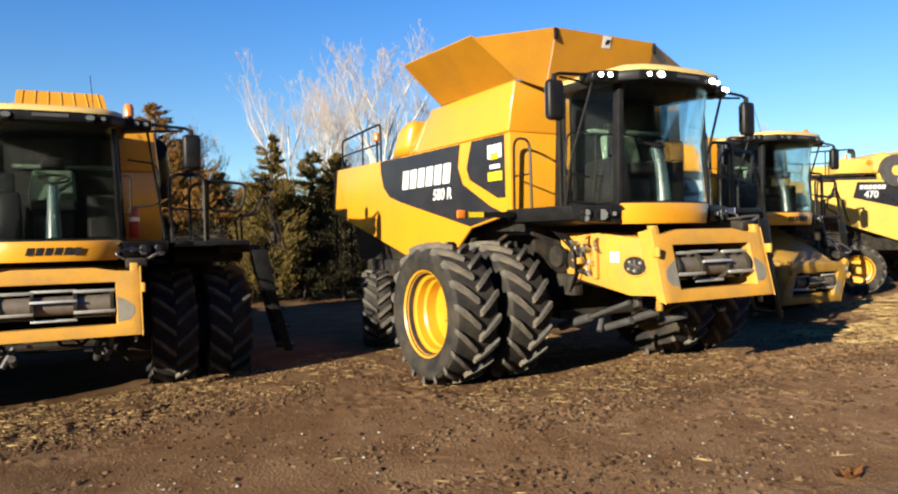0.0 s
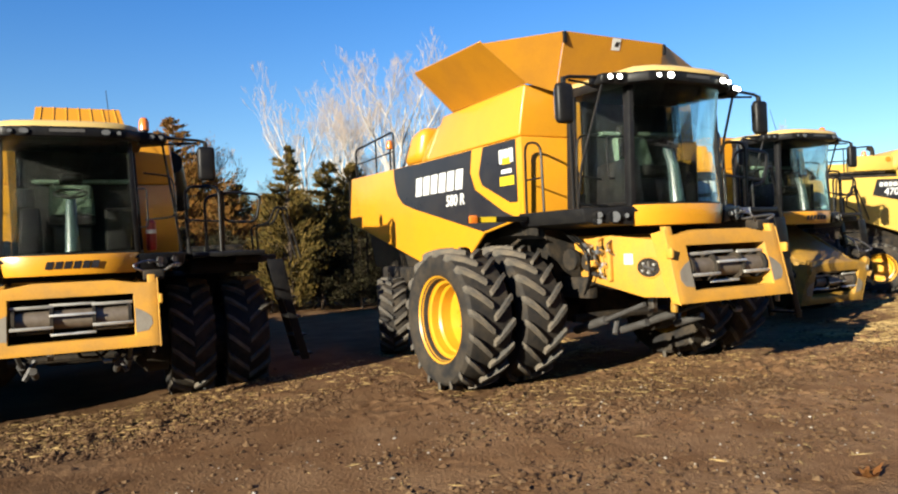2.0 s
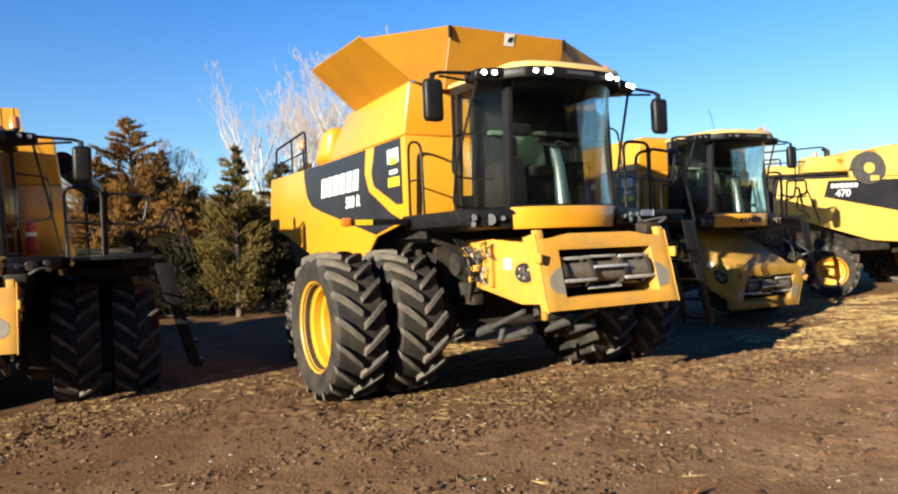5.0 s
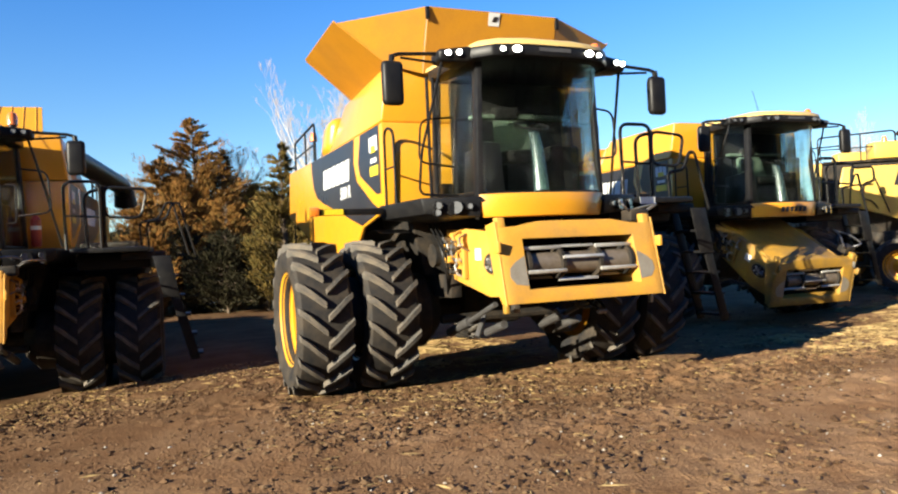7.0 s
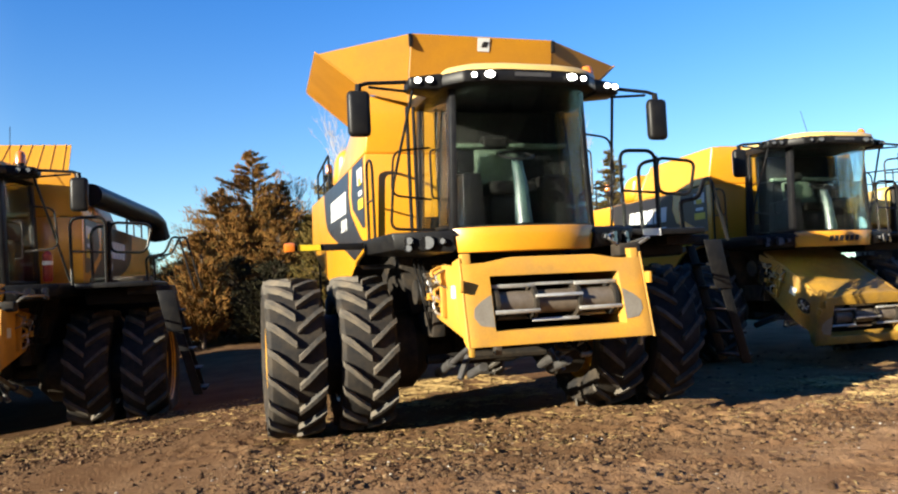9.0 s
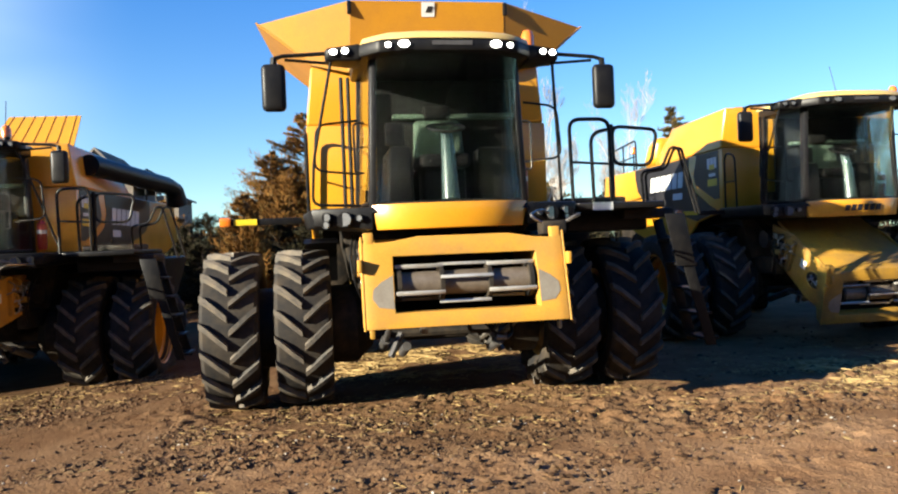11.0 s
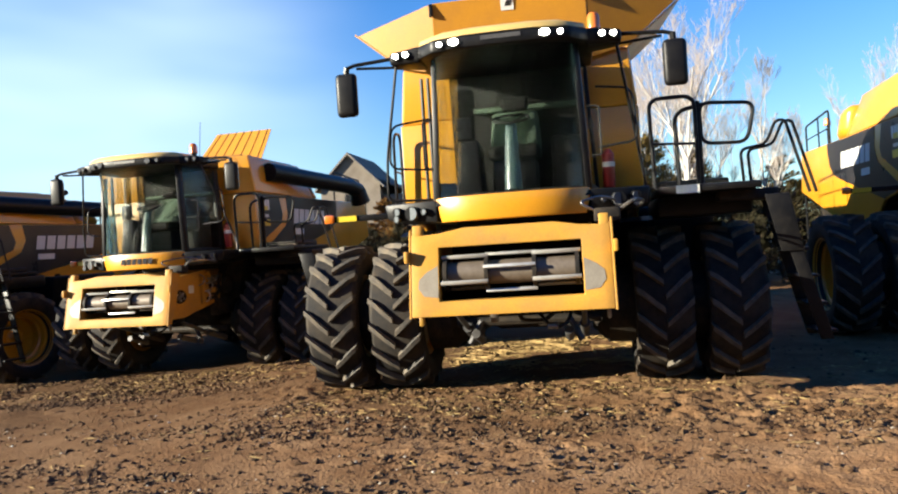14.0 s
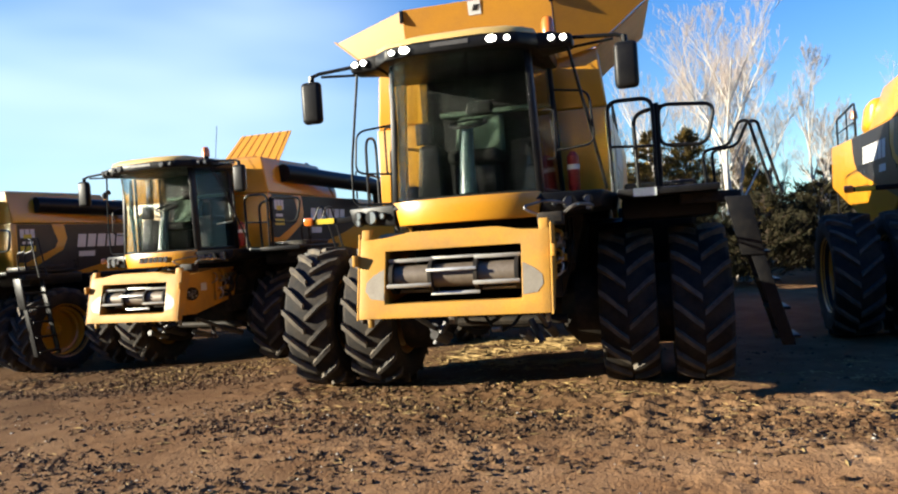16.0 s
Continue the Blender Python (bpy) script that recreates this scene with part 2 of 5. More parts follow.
def lettering(text, size, m, mat, parent, name="lettering", shear=0.0):
    c = bpy.data.curves.new(name, "FONT")
    c.body, c.size, c.align_x, c.align_y, c.extrude, c.shear, c.offset = text, size, "CENTER", "CENTER", 0.002, shear, 0.006
    tmp = bpy.data.objects.new("tmp", c)
    scene.collection.objects.link(tmp)
    me = bpy.data.meshes.new_from_object(tmp.evaluated_get(bpy.context.evaluated_depsgraph_get()))
    bpy.data.objects.remove(tmp)
    me.transform(m)
    me.materials.clear()
    me.materials.append(mat)
    return part(name, me, mat, parent)


def slanted_bars(n, w, h, gap, lean, m):
    """n slanted blocks in a row, centred, in the x-z plane, 3 mm thick."""
    bm = bmesh.new()
    total = n * w + (n - 1) * gap
    for i in range(n):
        x = -total / 2 + i * (w + gap)
        q = [bm.verts.new(p) for p in ((x, 0, -h / 2), (x + w, 0, -h / 2), (x + w + lean, 0, h / 2), (x + lean, 0, h / 2))]
        f = bm.faces.new(q)
        e = bmesh.ops.extrude_face_region(bm, geom=[f])
        bmesh.ops.translate(bm, vec=(0, -0.003, 0), verts=[v for v in e["geom"] if isinstance(v, bmesh.types.BMVert)])
    return moved(bm, m)


# ---- ground ----
def value_noise(x, y, seed):
    xi, yi = np.floor(x).astype(np.int64), np.floor(y).astype(np.int64)
    fx, fy = x - xi, y - yi
    fx, fy = fx * fx * (3 - 2 * fx), fy * fy * (3 - 2 * fy)

    def h(a, b):
        n = (a * 374761393 + b * 668265263 + seed * 1442695041) & 0x7FFFFFFF
        n = ((n ^ (n >> 13)) * 1274126177) & 0x7FFFFFFF
        return ((n ^ (n >> 16)) & 0xFFFF) / 65535.0
    return (h(xi, yi) * (1 - fx) + h(xi + 1, yi) * fx) * (1 - fy) + (h(xi, yi + 1) * (1 - fx) + h(xi + 1, yi + 1) * fx) * fy


def lie(x, y):
    """The lie of the land without its clods."""
    x = np.asarray(x, float)
    return np.interp(x, [-60, -14, -7, -3.2, 3.5, 8, 17, 60], [-0.6, -0.46, -0.33, -0.02, 0.0, -0.02, 0.2, 0.4]) * (0.35 + 0.65 * np.clip((np.asarray(y, float) + 6) / 7, 0, 1))


def ground_height(x, y):
    x, y = np.asarray(x, float), np.asarray(y, float)
    z = lie(x, y)
    still = np.interp(x, [-6, -2, 1], [0.14, 0.22, 0.32])                 # smoother where the yard is driven on
    rough = still + (1 - still) * np.clip(1.25 - np.abs(y - np.interp(x, [-4.5, -1.0], [2.1, -1.5])) / 2.0, 0, 1)       # a churned strip in front of the wheels
    z = z + 0.05 * (value_noise(x * 0.5, y * 0.5, 1) - 0.5)
    z = z + rough * 0.035 * (value_noise(x * 2.3, y * 2.9, 2) - 0.5)
    c = value_noise(x * 8.5, y * 8.5, 3)
    patch = np.clip((value_noise(x * 0.8, y * 1.5, 6) - 0.35) * 3, 0, 1)
    c = 0.6 * c + 0.4 * value_noise(x * 11 + 3.1 * value_noise(x * 2, y * 2, 8), y * 11.3, 7)
    z = z + rough * patch * 0.065 * np.clip(c - 0.5, 0, 1) * 2.2
    z = z + rough * (0.35 + 0.65 * patch) * 0.048 * (value_noise(x * 14, y * 14, 4) - 0.5)
    z = z - 0.03 * np.exp(-((y + 5.6 + 0.06 * x) / 0.35) ** 2) - 0.03 * np.exp(-((y + 7.9 + 0.06 * x) / 0.35) ** 2)
    return z


def stretch(near0, near1, step, far):
    a = list(np.arange(near0, near1, step))
    s, v = step, near1
    while v < far:
        a.append(v)
        s *= 1.22
        v += s
    a.append(far)
    s, v = step, near0
    b = []
    while v > -far:
        s *= 1.22
        v -= s
        b.append(v)
    return np.array(b[::-1] + a)


gx, gy = stretch(-12.0, 9.5, 0.042, 900.0), stretch(-8.8, 3.8, 0.042, 900.0)
GX, GY = np.meshgrid(gx, gy)
GZ = ground_height(GX, GY)
nx, ny = len(gx), len(gy)
idx = np.arange(nx * ny).reshape(ny, nx)
gme = bpy.data.meshes.new("ground")
gme.from_pydata(np.stack([GX, GY, GZ], -1).reshape(-1, 3).tolist(), [], np.stack([idx[:-1, :-1], idx[:-1, 1:], idx[1:, 1:], idx[1:, :-1]], -1).reshape(-1, 4).tolist())
gme.shade_smooth()
EARTH = material("bare_earth", (0.11, 0.0586, 0.0277), 0.95, other=(0.185, 0.112, 0.0588), scale=1.1, amount=0.8, fine=22, bump=0.9, bump_scale=30, low=0.38, high=0.66, gloss=0.04)
gme.materials.append(EARTH)
gn, gl = EARTH.node_tree.nodes, EARTH.node_tree.links
gmul = [n for n in gn if n.type == "MIX" and n.blend_type == "MULTIPLY"][0]
gsep, gpos = gn.new("ShaderNodeSeparateXYZ"), gn.new("ShaderNodeTexCoord")
gl.new(gpos.outputs["Object"], gsep.inputs[0])
gwarp = gn.new("ShaderNodeTexNoise")          # soil lighter towards +x, with a wavering edge
gwarp.inputs["Scale"].default_value = 0.35
gl.new(gpos.outputs["Object"], gwarp.inputs["Vector"])
gsum = gn.new("ShaderNodeMath")
gsum.operation = "MULTIPLY_ADD"
gsum.inputs[1].default_value = 9.0
gl.new(gwarp.outputs[0], gsum.inputs[0])
gl.new(gsep.outputs[0], gsum.inputs[2])
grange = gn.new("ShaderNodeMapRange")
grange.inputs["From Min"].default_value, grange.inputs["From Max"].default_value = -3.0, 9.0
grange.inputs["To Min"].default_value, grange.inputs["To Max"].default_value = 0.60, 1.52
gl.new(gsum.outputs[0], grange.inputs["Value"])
gmin = gn.new("ShaderNodeMath")               # darker soil from the churned strip on back, beneath the machines too
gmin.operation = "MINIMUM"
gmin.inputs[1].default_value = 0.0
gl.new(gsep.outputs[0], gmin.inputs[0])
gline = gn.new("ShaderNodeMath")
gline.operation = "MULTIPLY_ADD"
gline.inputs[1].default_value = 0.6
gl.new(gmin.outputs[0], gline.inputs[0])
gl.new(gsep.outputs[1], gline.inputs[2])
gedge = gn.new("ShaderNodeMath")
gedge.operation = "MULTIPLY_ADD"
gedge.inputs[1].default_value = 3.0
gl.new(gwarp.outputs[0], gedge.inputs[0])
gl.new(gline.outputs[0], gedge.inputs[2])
gdark = gn.new("ShaderNodeMapRange")
gdark.interpolation_type = "SMOOTHSTEP"
gdark.inputs["From Min"].default_value, gdark.inputs["From Max"].default_value = -2.4, -0.4
gdark.inputs["To Min"].default_value, gdark.inputs["To Max"].default_value = 1.16, 0.74
gl.new(gedge.outputs[0], gdark.inputs["Value"])
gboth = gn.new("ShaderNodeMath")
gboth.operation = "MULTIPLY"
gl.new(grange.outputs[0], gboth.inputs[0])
gl.new(gdark.outputs[0], gboth.inputs[1])
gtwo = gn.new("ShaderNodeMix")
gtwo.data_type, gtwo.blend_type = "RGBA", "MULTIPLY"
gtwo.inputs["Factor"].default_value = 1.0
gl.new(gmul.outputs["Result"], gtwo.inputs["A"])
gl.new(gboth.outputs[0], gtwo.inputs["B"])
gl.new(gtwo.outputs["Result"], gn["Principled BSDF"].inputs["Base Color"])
tagged(new("ground", gme), "churned brown bare earth with clods and straw bits", "ground", kind="structure")


# ---- wheels ----
def tyre_bm(R, rim, w, depth):
    rc = R - depth
    prof = [(-0.78 * w, rim), (-0.95 * w, rim + 0.25 * (rc - rim)), (-w, rim + 0.55 * (rc - rim)), (-0.97 * w, rim + 0.82 * (rc - rim)), (-0.85 * w, rc - 0.02), (-0.5 * w, rc), (0, rc + 0.006),
            (0.5 * w, rc), (0.85 * w, rc - 0.02), (0.97 * w, rim + 0.82 * (rc - rim)), (w, rim + 0.55 * (rc - rim)), (0.95 * w, rim + 0.25 * (rc - rim)), (0.78 * w, rim), (0.6 * w, rim - 0.03), (-0.6 * w, rim - 0.03)]
    return lathe_x(prof, 48)


def lug_bm(R, rim, w, depth, s):
    """One slanted tread lug on the half s of a tyre."""
    rc = R - depth
    bm = bmesh.new()
    st = [(0.03, 0.0, R), (0.35, 0.10, R), (0.7, 0.215, R - 0.004), (0.95, 0.285, R - 0.025), (0.99, 0.31, rim + 0.84 * (rc - rim))]
    rings = []
    for k, (u, da, top) in enumerate(st):
        half, foot = (0.034 - 0.004 * (k == 0)) / R, 0.048 / R
        low = rc - 0.02 if k < 3 else (rim + 0.78 * (rc - rim) if k == 4 else rc - 0.06)
        xs = s * u * w
        xl = xs if k < 4 else s * 0.94 * w
        rings.append([bm.verts.new((xx, r * math.cos(b), r * math.sin(b))) for b, r, xx in ((-da - foot, low, xl), (-da - half, top, xs), (-da + half, top, xs), (-da + foot, low, xl))])
    for p, q in zip(rings, rings[1:]):
        for j in range(3):
            bm.faces.new((p[j], p[j + 1], q[j + 1], q[j]))
    bm.faces.new(rings[0])
    bm.faces.new(rings[-1][::-1])
    bmesh.ops.recalc_face_normals(bm, faces=bm.faces)
    return bm


def rim_bm(r, w, dish):
    return lathe_x([(w * 0.80, r + 0.005), (w * 0.86, r + 0.03), (w * 0.80, r + 0.035), (w * 0.74, r - 0.01), (w * 0.45, r - 0.035), (w * 0.40, r - 0.075), (w * 0.1, r - 0.085), (w * 0.02, r - 0.12), (dish + 0.02, r - 0.13), (dish + 0.015, 0.16), (dish - 0.02, 0.16),
                    (dish - 0.03, r - 0.11), (-w * 0.7, r - 0.04), (-w * 0.8, r + 0.03), (-w * 0.78, r - 0.0)], 48)


def hub_bm(dish):
    bm = lathe_x([(dish + 0.10, 0.001), (dish + 0.10, 0.10), (dish + 0.06, 0.13), (dish + 0.03, 0.2), (dish - 0.03, 0.2), (dish - 0.03, 0.001)], 24)
    for i in range(10):
        a = 2 * math.pi * i / 10
        add_tube(bm, [(dish + 0.02, 0.165 * math.cos(a), 0.165 * math.sin(a)), (dish + 0.07, 0.165 * math.cos(a), 0.165 * math.sin(a))], 0.016, 6)
    return bm


def wheel_meshes(R, rim, w, lugs, depth, dish):
    out = {}
    for s in (-1, 1):
        f = pose(0, 0, 0) if s > 0 else Matrix.Diagonal((-1, 1, 1, 1))
        out[s] = [mesh_of("tyre", moved(tyre_bm(R, rim, w, depth), f), TYRE, 35), mesh_of("rim", moved(rim_bm(rim, w, dish), f), RIM, 25), mesh_of("hub", moved(hub_bm(dish), f), RIM, 30)]
        out[s] += [mesh_of("tread_lug", lug_bm(R, rim, w, depth, side), LUG, 35) for side in (-1, 1)] + [lugs]
    return out


FRONT = wheel_meshes(0.975, 0.57, 0.34, 18, 0.066, -0.16)
SMALL = wheel_meshes(0.72, 0.40, 0.27, 18, 0.05, -0.02)


def wheel(name, kit, s, x, y, z, parent, turn=0.0, label="", steer=0.0):
    hub = part(name, kit[s][2], None, parent, label)
    hub.matrix_basis = pose(x, y, z, turn, 0, steer)
    part("tyre", kit[s][0], None, hub)
    part("rim", kit[s][1], None, hub)
    lugs = kit[s][5]
    for i in range(lugs):
        for k in (0, 1):
            part("tread_lug", kit[s][3 + k], None, hub).matrix_basis = pose(0, 0, 0, 360 * (i + 0.5 * k) / lugs)
    return hub


def logo(parent, m, w, h, mat, n=6):
    for i in range(n):
        b = slanted_bars(1, w / n * 0.80, h, 0, h * 0.18, m @ Matrix.Translation(((i - (n - 1) / 2) * w / n, 0, 0)))
        part("mark_block", b, mat, parent, "", 0)


# ---- combine harvester ----
def combine(label, hopper="open", feeder="raised", number="", lit=False, mark=False, yellow=None, auger=True, old=False):
    Y = yellow or YELLOW
    top = new("combine_harvester")
    tagged(top, label, "combine harvester", "combines parked in a row")

    # running gear
    for s in (-1, 1):
        wheel("outer_front_wheel", FRONT, s, s * 2.49, 0, 0.965, top, 13 * s)
        wheel("inner_front_wheel", FRONT, s, s * 1.645, 0, 0.965, top, 31 - 9 * s)
        wheel("rear_wheel", SMALL, s, s * 1.55, 4.1, 0.71, top, 20, steer=-24)
        # oversized dark drums on the axle stand in for shade over the rims
        part("drive_shade_drum", moved(lathe_x([(-0.3, 0.001), (-0.3, 0.3), (-0.1, 0.5), (0.22, 0.5), (0.22, 0.001)], 20), pose(s * 1.1, 0, 0.965) @ Matrix.Diagonal((s, 1, 1, 1))), UNDER, top)
        part("dual_shade_drum", tube([(s * 1.9, 0, 0.965), (s * 2.22, 0, 0.965)], 0.50, 20), UNDER, top)
        part("chassis_rail", box(s * 0.82 - 0.08, s * 0.82 + 0.08, -0.9, 4.6, 1.15, 1.45, 0.02), UNDER, top)
    part("front_axle", tube([(-2.25, 0, 0.965), (2.25, 0, 0.965)], 0.14, 12), UNDER, top)
    part("gearbox", box(-0.45, 0.45, -0.28, 0.4, 0.72, 1.3, 0.08), UNDER, top)
    part("rear_axle", hull([(-1.4, 4.0, 0.62), (1.4, 4.0, 0.62), (1.4, 4.25, 0.62), (-1.4, 4.25, 0.62), (-1.4, 4.0, 0.78), (1.4, 4.0, 0.78), (1.4, 4.25, 0.78), (-1.4, 4.25, 0.78)], 0.03), UNDER, top)
    part("rear_axle_post", box(-0.3, 0.3, 3.95, 4.3, 0.7, 1.5, 0.04), UNDER, top)

    # hull of the machine
    part("threshing_hull", hull([(-1.0, -0.3, 1.42), (1.0, -0.3, 1.42), (1.15, 5.7, 1.6), (-1.15, 5.7, 1.6), (-1.42, -0.2, 3.4), (1.42, -0.2, 3.4), (1.36, 5.85, 3.4), (-1.36, 5.85, 3.4)], 0.03), UNDER, top, "dark greasy steel hull under the panels")
    part("rear_hood", hull([(-1.40, 5.9, 2.48), (1.40, 5.9, 2.48), (1.3, 6.4, 2.6), (-1.3, 6.4, 2.6), (-1.44, 5.85, 3.49), (1.44, 5.85, 3.49), (1.34, 6.15, 3.44), (-1.34, 6.15, 3.44)], 0.08, 3), Y, top)
    part("straw_chopper", hull([(-0.8, 5.3, 1.1), (0.8, 5.3, 1.1), (0.8, 6.2, 1.0), (-0.8, 6.2, 1.0), (-0.8, 5.2, 2.4), (0.8, 5.2, 2.4), (0.8, 6.1, 2.4), (-0.8, 6.1, 2.4)], 0.03), UNDER, top)
    for s in (-1, 1):
        X = s * 1.46
        d = (s * 0.07, 0, 0)
        if old:
            part("side_panel", prism([(X, y, z) for y, z in ((5.6, 2.42), (2.9, 1.54), (1.5, 1.4), (0.6, 2.1), (-0.24, 2.30), (-0.27, 3.30), (5.4, 3.32))], d, 0.025, 3), Y, top)
            part("upper_panel", box(*sorted((X - s * 0.1, X + s * 0.05)), -0.25, 3.4, 3.32, 3.5, 0.02), Y, top)
            X = s * 1.525
            part("dark_side_decal", prism([(X, y, z) for y, z in ((4.05, 3.25), (-0.2, 3.2), (-0.2, 2.05), (0.5, 1.98), (2.9, 2.51), (4.19, 2.80))], (s * 0.012, 0, 0)), DECAL, top)
            X = s * 1.542
            at = lambda y, z: Matrix.Translation((X, y, z)) @ pose(0, 0, 0, 0, 0, -90 if s < 0 else 90)
            for k in range(6):
                part("mark_block", slanted_bars(1, 0.1, 0.12, 0, 0.02, at(3.62, 3.10) @ Matrix.Translation(((k - 2.5) * 0.13, 0, 0))), WHITE, top, "", 0)
            lettering(number, 0.28, at(3.66, 2.88) @ pose(0, 0, 0, 90), WHITE, top, "model_number", 0.1)
            disc = part("rotary_screen", tube([(s * 1.40, 2.92, 3.56), (s * 1.58, 2.92, 3.56)], 0.46, 28), CYL, top, "grey round rotary air screen")
            part("screen_hub", tube([(s * 1.58, 2.92, 3.56), (s * 1.60, 2.92, 3.56)], 0.15, 18), Y, disc)
            part("screen_arm", box(*sorted((s * 1.585, s * 1.61)), 2.66, 2.9, 3.20, 3.34, 0.005), Y, disc)
            part("deck_locker", box(*sorted((s * 0.9, s * 1.45)), 3.5, 4.6, 3.5, 3.95, 0.06), Y, top)
            part("marker_lamp", tube([(s * 1.45, 3.68, 3.82), (s * 1.50, 3.68, 3.82)], 0.07, 12), AMBER, top)
            bm = tube(rounded([(s * 1.58, 5.3, 2.2), (s * 1.60, 5.25, 3.3), (s * 1.60, 4.72, 3.3), (s * 1.60, 4.70, 2.95), (s * 1.60, 4.95, 2.88), (s * 1.60, 5.0, 2.5), (s * 1.60, 4.75, 2.4), (s * 1.60, 4.62, 2.2)], 0.08), 0.018)
            add_tube(bm, [(s * 1.60, 4.68, 3.0), (s * 1.60, 4.35, 2.1)], 0.018)
            part("rear_ladder_rail", add_tube(bm, [(s * 1.60, 5.26, 2.85), (s * 1.60, 4.72, 2.85)], 0.014), STEEL_BLACK, top)
            continue
        part("side_panel", prism([(X, y, z) for y, z in ((6.08, 2.57), (2.90, 1.71), (1.54, 1.53), (0.75, 2.13), (-0.24, 2.30), (-0.27, 3.46), (3.83, 3.47), (5.90, 3.49))], d, 0.025, 3), Y, top)
        d = (s * 0.012, 0, 0)
        X = s * 1.525
        part("dark_side_decal", prism([(X, y, z) for y, z in ((3.81, 3.455), (3.0, 3.455), (2.9, 3.445), (0.99, 3.445), (1.06, 3.09), (0.93, 2.82), (0.18, 2.44), (-0.18, 2.32), (0.74, 2.16), (3.04, 2.66), (3.47, 2.78), (3.70, 2.97), (3.80, 3.26))], d), DECAL, top)
        part("dark_front_decal", prism([(X, y, z) for y, z in ((0.66, 3.445), (-0.20, 3.445), (-0.20, 2.55), (-0.01, 2.55), (0.73, 2.87), (0.81, 3.05))], d), DECAL, top)
        X = s * 1.542
        at = lambda y, z: Matrix.Translation((X, y, z)) @ pose(0, 0, 0, 0, 0, -90 if s < 0 else 90)
        logo(top, at(2.12, 3.03), 1.68, 0.32, WHITE)
        if number:
            lettering(number, 0.25, at(1.56, 2.70) @ pose(0, 0, 0, 90), WHITE, top, "model_number", 0.15)
        else:
            part("model_number", slanted_bars(1, 0.45, 0.13, 0.0, 0.02, at(1.56, 2.70)), WHITE, top, "", 0)
        for k in range(3):
            part("badge_block", slanted_bars(1, 0.105, 0.20, 0, 0.0, at(0.04, 3.23) @ Matrix.Translation(((k - 1) * 0.125, 0, 0))), WHITE, top, "", 0)
        part("badge_patch", slanted_bars(1, 0.2, 0.09, 0, 0.0, at(0.04, 3.16) @ Matrix.Translation((0, -0.004, 0))), BRIGHT, top, "", 0)
        part("badge_line", slanted_bars(1, 0.26, 0.06, 0, 0.0, at(0.04, 3.01)), WHITE, top, "", 0)
        part("badge_plate", slanted_bars(1, 0.36, 0.13, 0, 0.0, at(0.04, 2.87)), BRIGHT, top, "yellow sticker", 0)
        # rounded mudguard above the wheels
        arc = [(math.cos(a) * 1.12, 0.95 + math.sin(a) * 1.12) for a in [radians(v) for v in range(28, 118, 9)]]
        bm = bmesh.new()
        rows_ = [[bm.verts.new((s * xx, y, z)) for xx in (1.2, 1.62)] for y, z in arc]
        for a, b in zip(rows_, rows_[1:]):
            bm.faces.new((a[0], a[1], b[1], b[0]))
        bmesh.ops.solidify(bm, geom=bm.faces[:], thickness=0.03)
        part("mudguard", bm, BLACK, top)

    # grain tank
    part("grain_tank", hull([(-1.53, -0.29, 3.47), (1.53, -0.29, 3.47), (1.50, 2.55, 3.47), (-1.50, 2.55, 3.47), (-1.45, -0.36, 4.2), (1.45, -0.36, 4.2), (1.27, 2.30, 4.22), (-1.27, 2.30, 4.22)], 0.04, 3), Y, top)
    part("tank_front_wall", box(-1.53, 1.53, -0.33, -0.22, 2.32, 3.465, 0.02, 2), Y, top)
    part("engine_hood", hull([(-1.49, 2.57, 3.47), (1.49, 2.57, 3.47), (1.46, 2.95, 3.47), (-1.46, 2.95, 3.47), (-1.25, 2.50, 4.16), (1.25, 2.50, 4.16), (1.22, 2.85, 3.9), (-1.22, 2.85, 3.9)], 0.10, 4), ORANGE, top)
    part("radiator_housing", hull([(-1.47, 2.90, 3.48), (1.1, 2.90, 3.48), (1.1, 3.75, 3.48), (-1.44, 3.75, 3.48), (-1.42, 2.82, 4.14), (1.1, 2.82, 4.14), (1.1, 3.35, 4.12), (-1.36, 3.35, 4.12)], 0.2, 5), Y, top)
    for s in (-1, 1):
        rail = rounded([(s * 1.38, 5.95, 3.45), (s * 1.38, 5.95, 4.12), (s * 1.40, 4.05, 4.22), (s * 1.40, 4.05, 3.5)], 0.12)
        part("deck_rail", add_tube(add_tube(tube(rail, 0.022), [(s * 1.38, 5.93, 3.80), (s * 1.40, 4.07, 3.84)], 0.016), [(s * 1.39, 4.9, 3.47), (s * 1.39, 4.9, 4.16)], 0.018), STEEL_BLACK, top)
        part("rear_ladder_rail", add_tube(tube([(s * 1.35, 6.45, 1.4), (s * 1.35, 6.45, 3.5)], 0.022), [(s * 1.0, 6.45, 1.4), (s * 1.0, 6.45, 3.5)], 0.022), STEEL_BLACK, top)
    part("deck_beacon", tube([(-1.36, 4.3, 3.92), (-1.36, 4.3, 3.97), (-1.36, 4.3, 4.08)], [0.07, 0.07, 0.05], 12), AMBER, top)
    part("deck_beacon_post", tube([(-1.36, 4.3, 3.46), (-1.36, 4.3, 3.92)], 0.02), STEEL_BLACK, top)
    part("muffler", tube([(0.5, 3.0, 4.05), (0.5, 3.0, 4.3), (0.5, 3.15, 4.38)], 0.07, 12), UNDER, top)
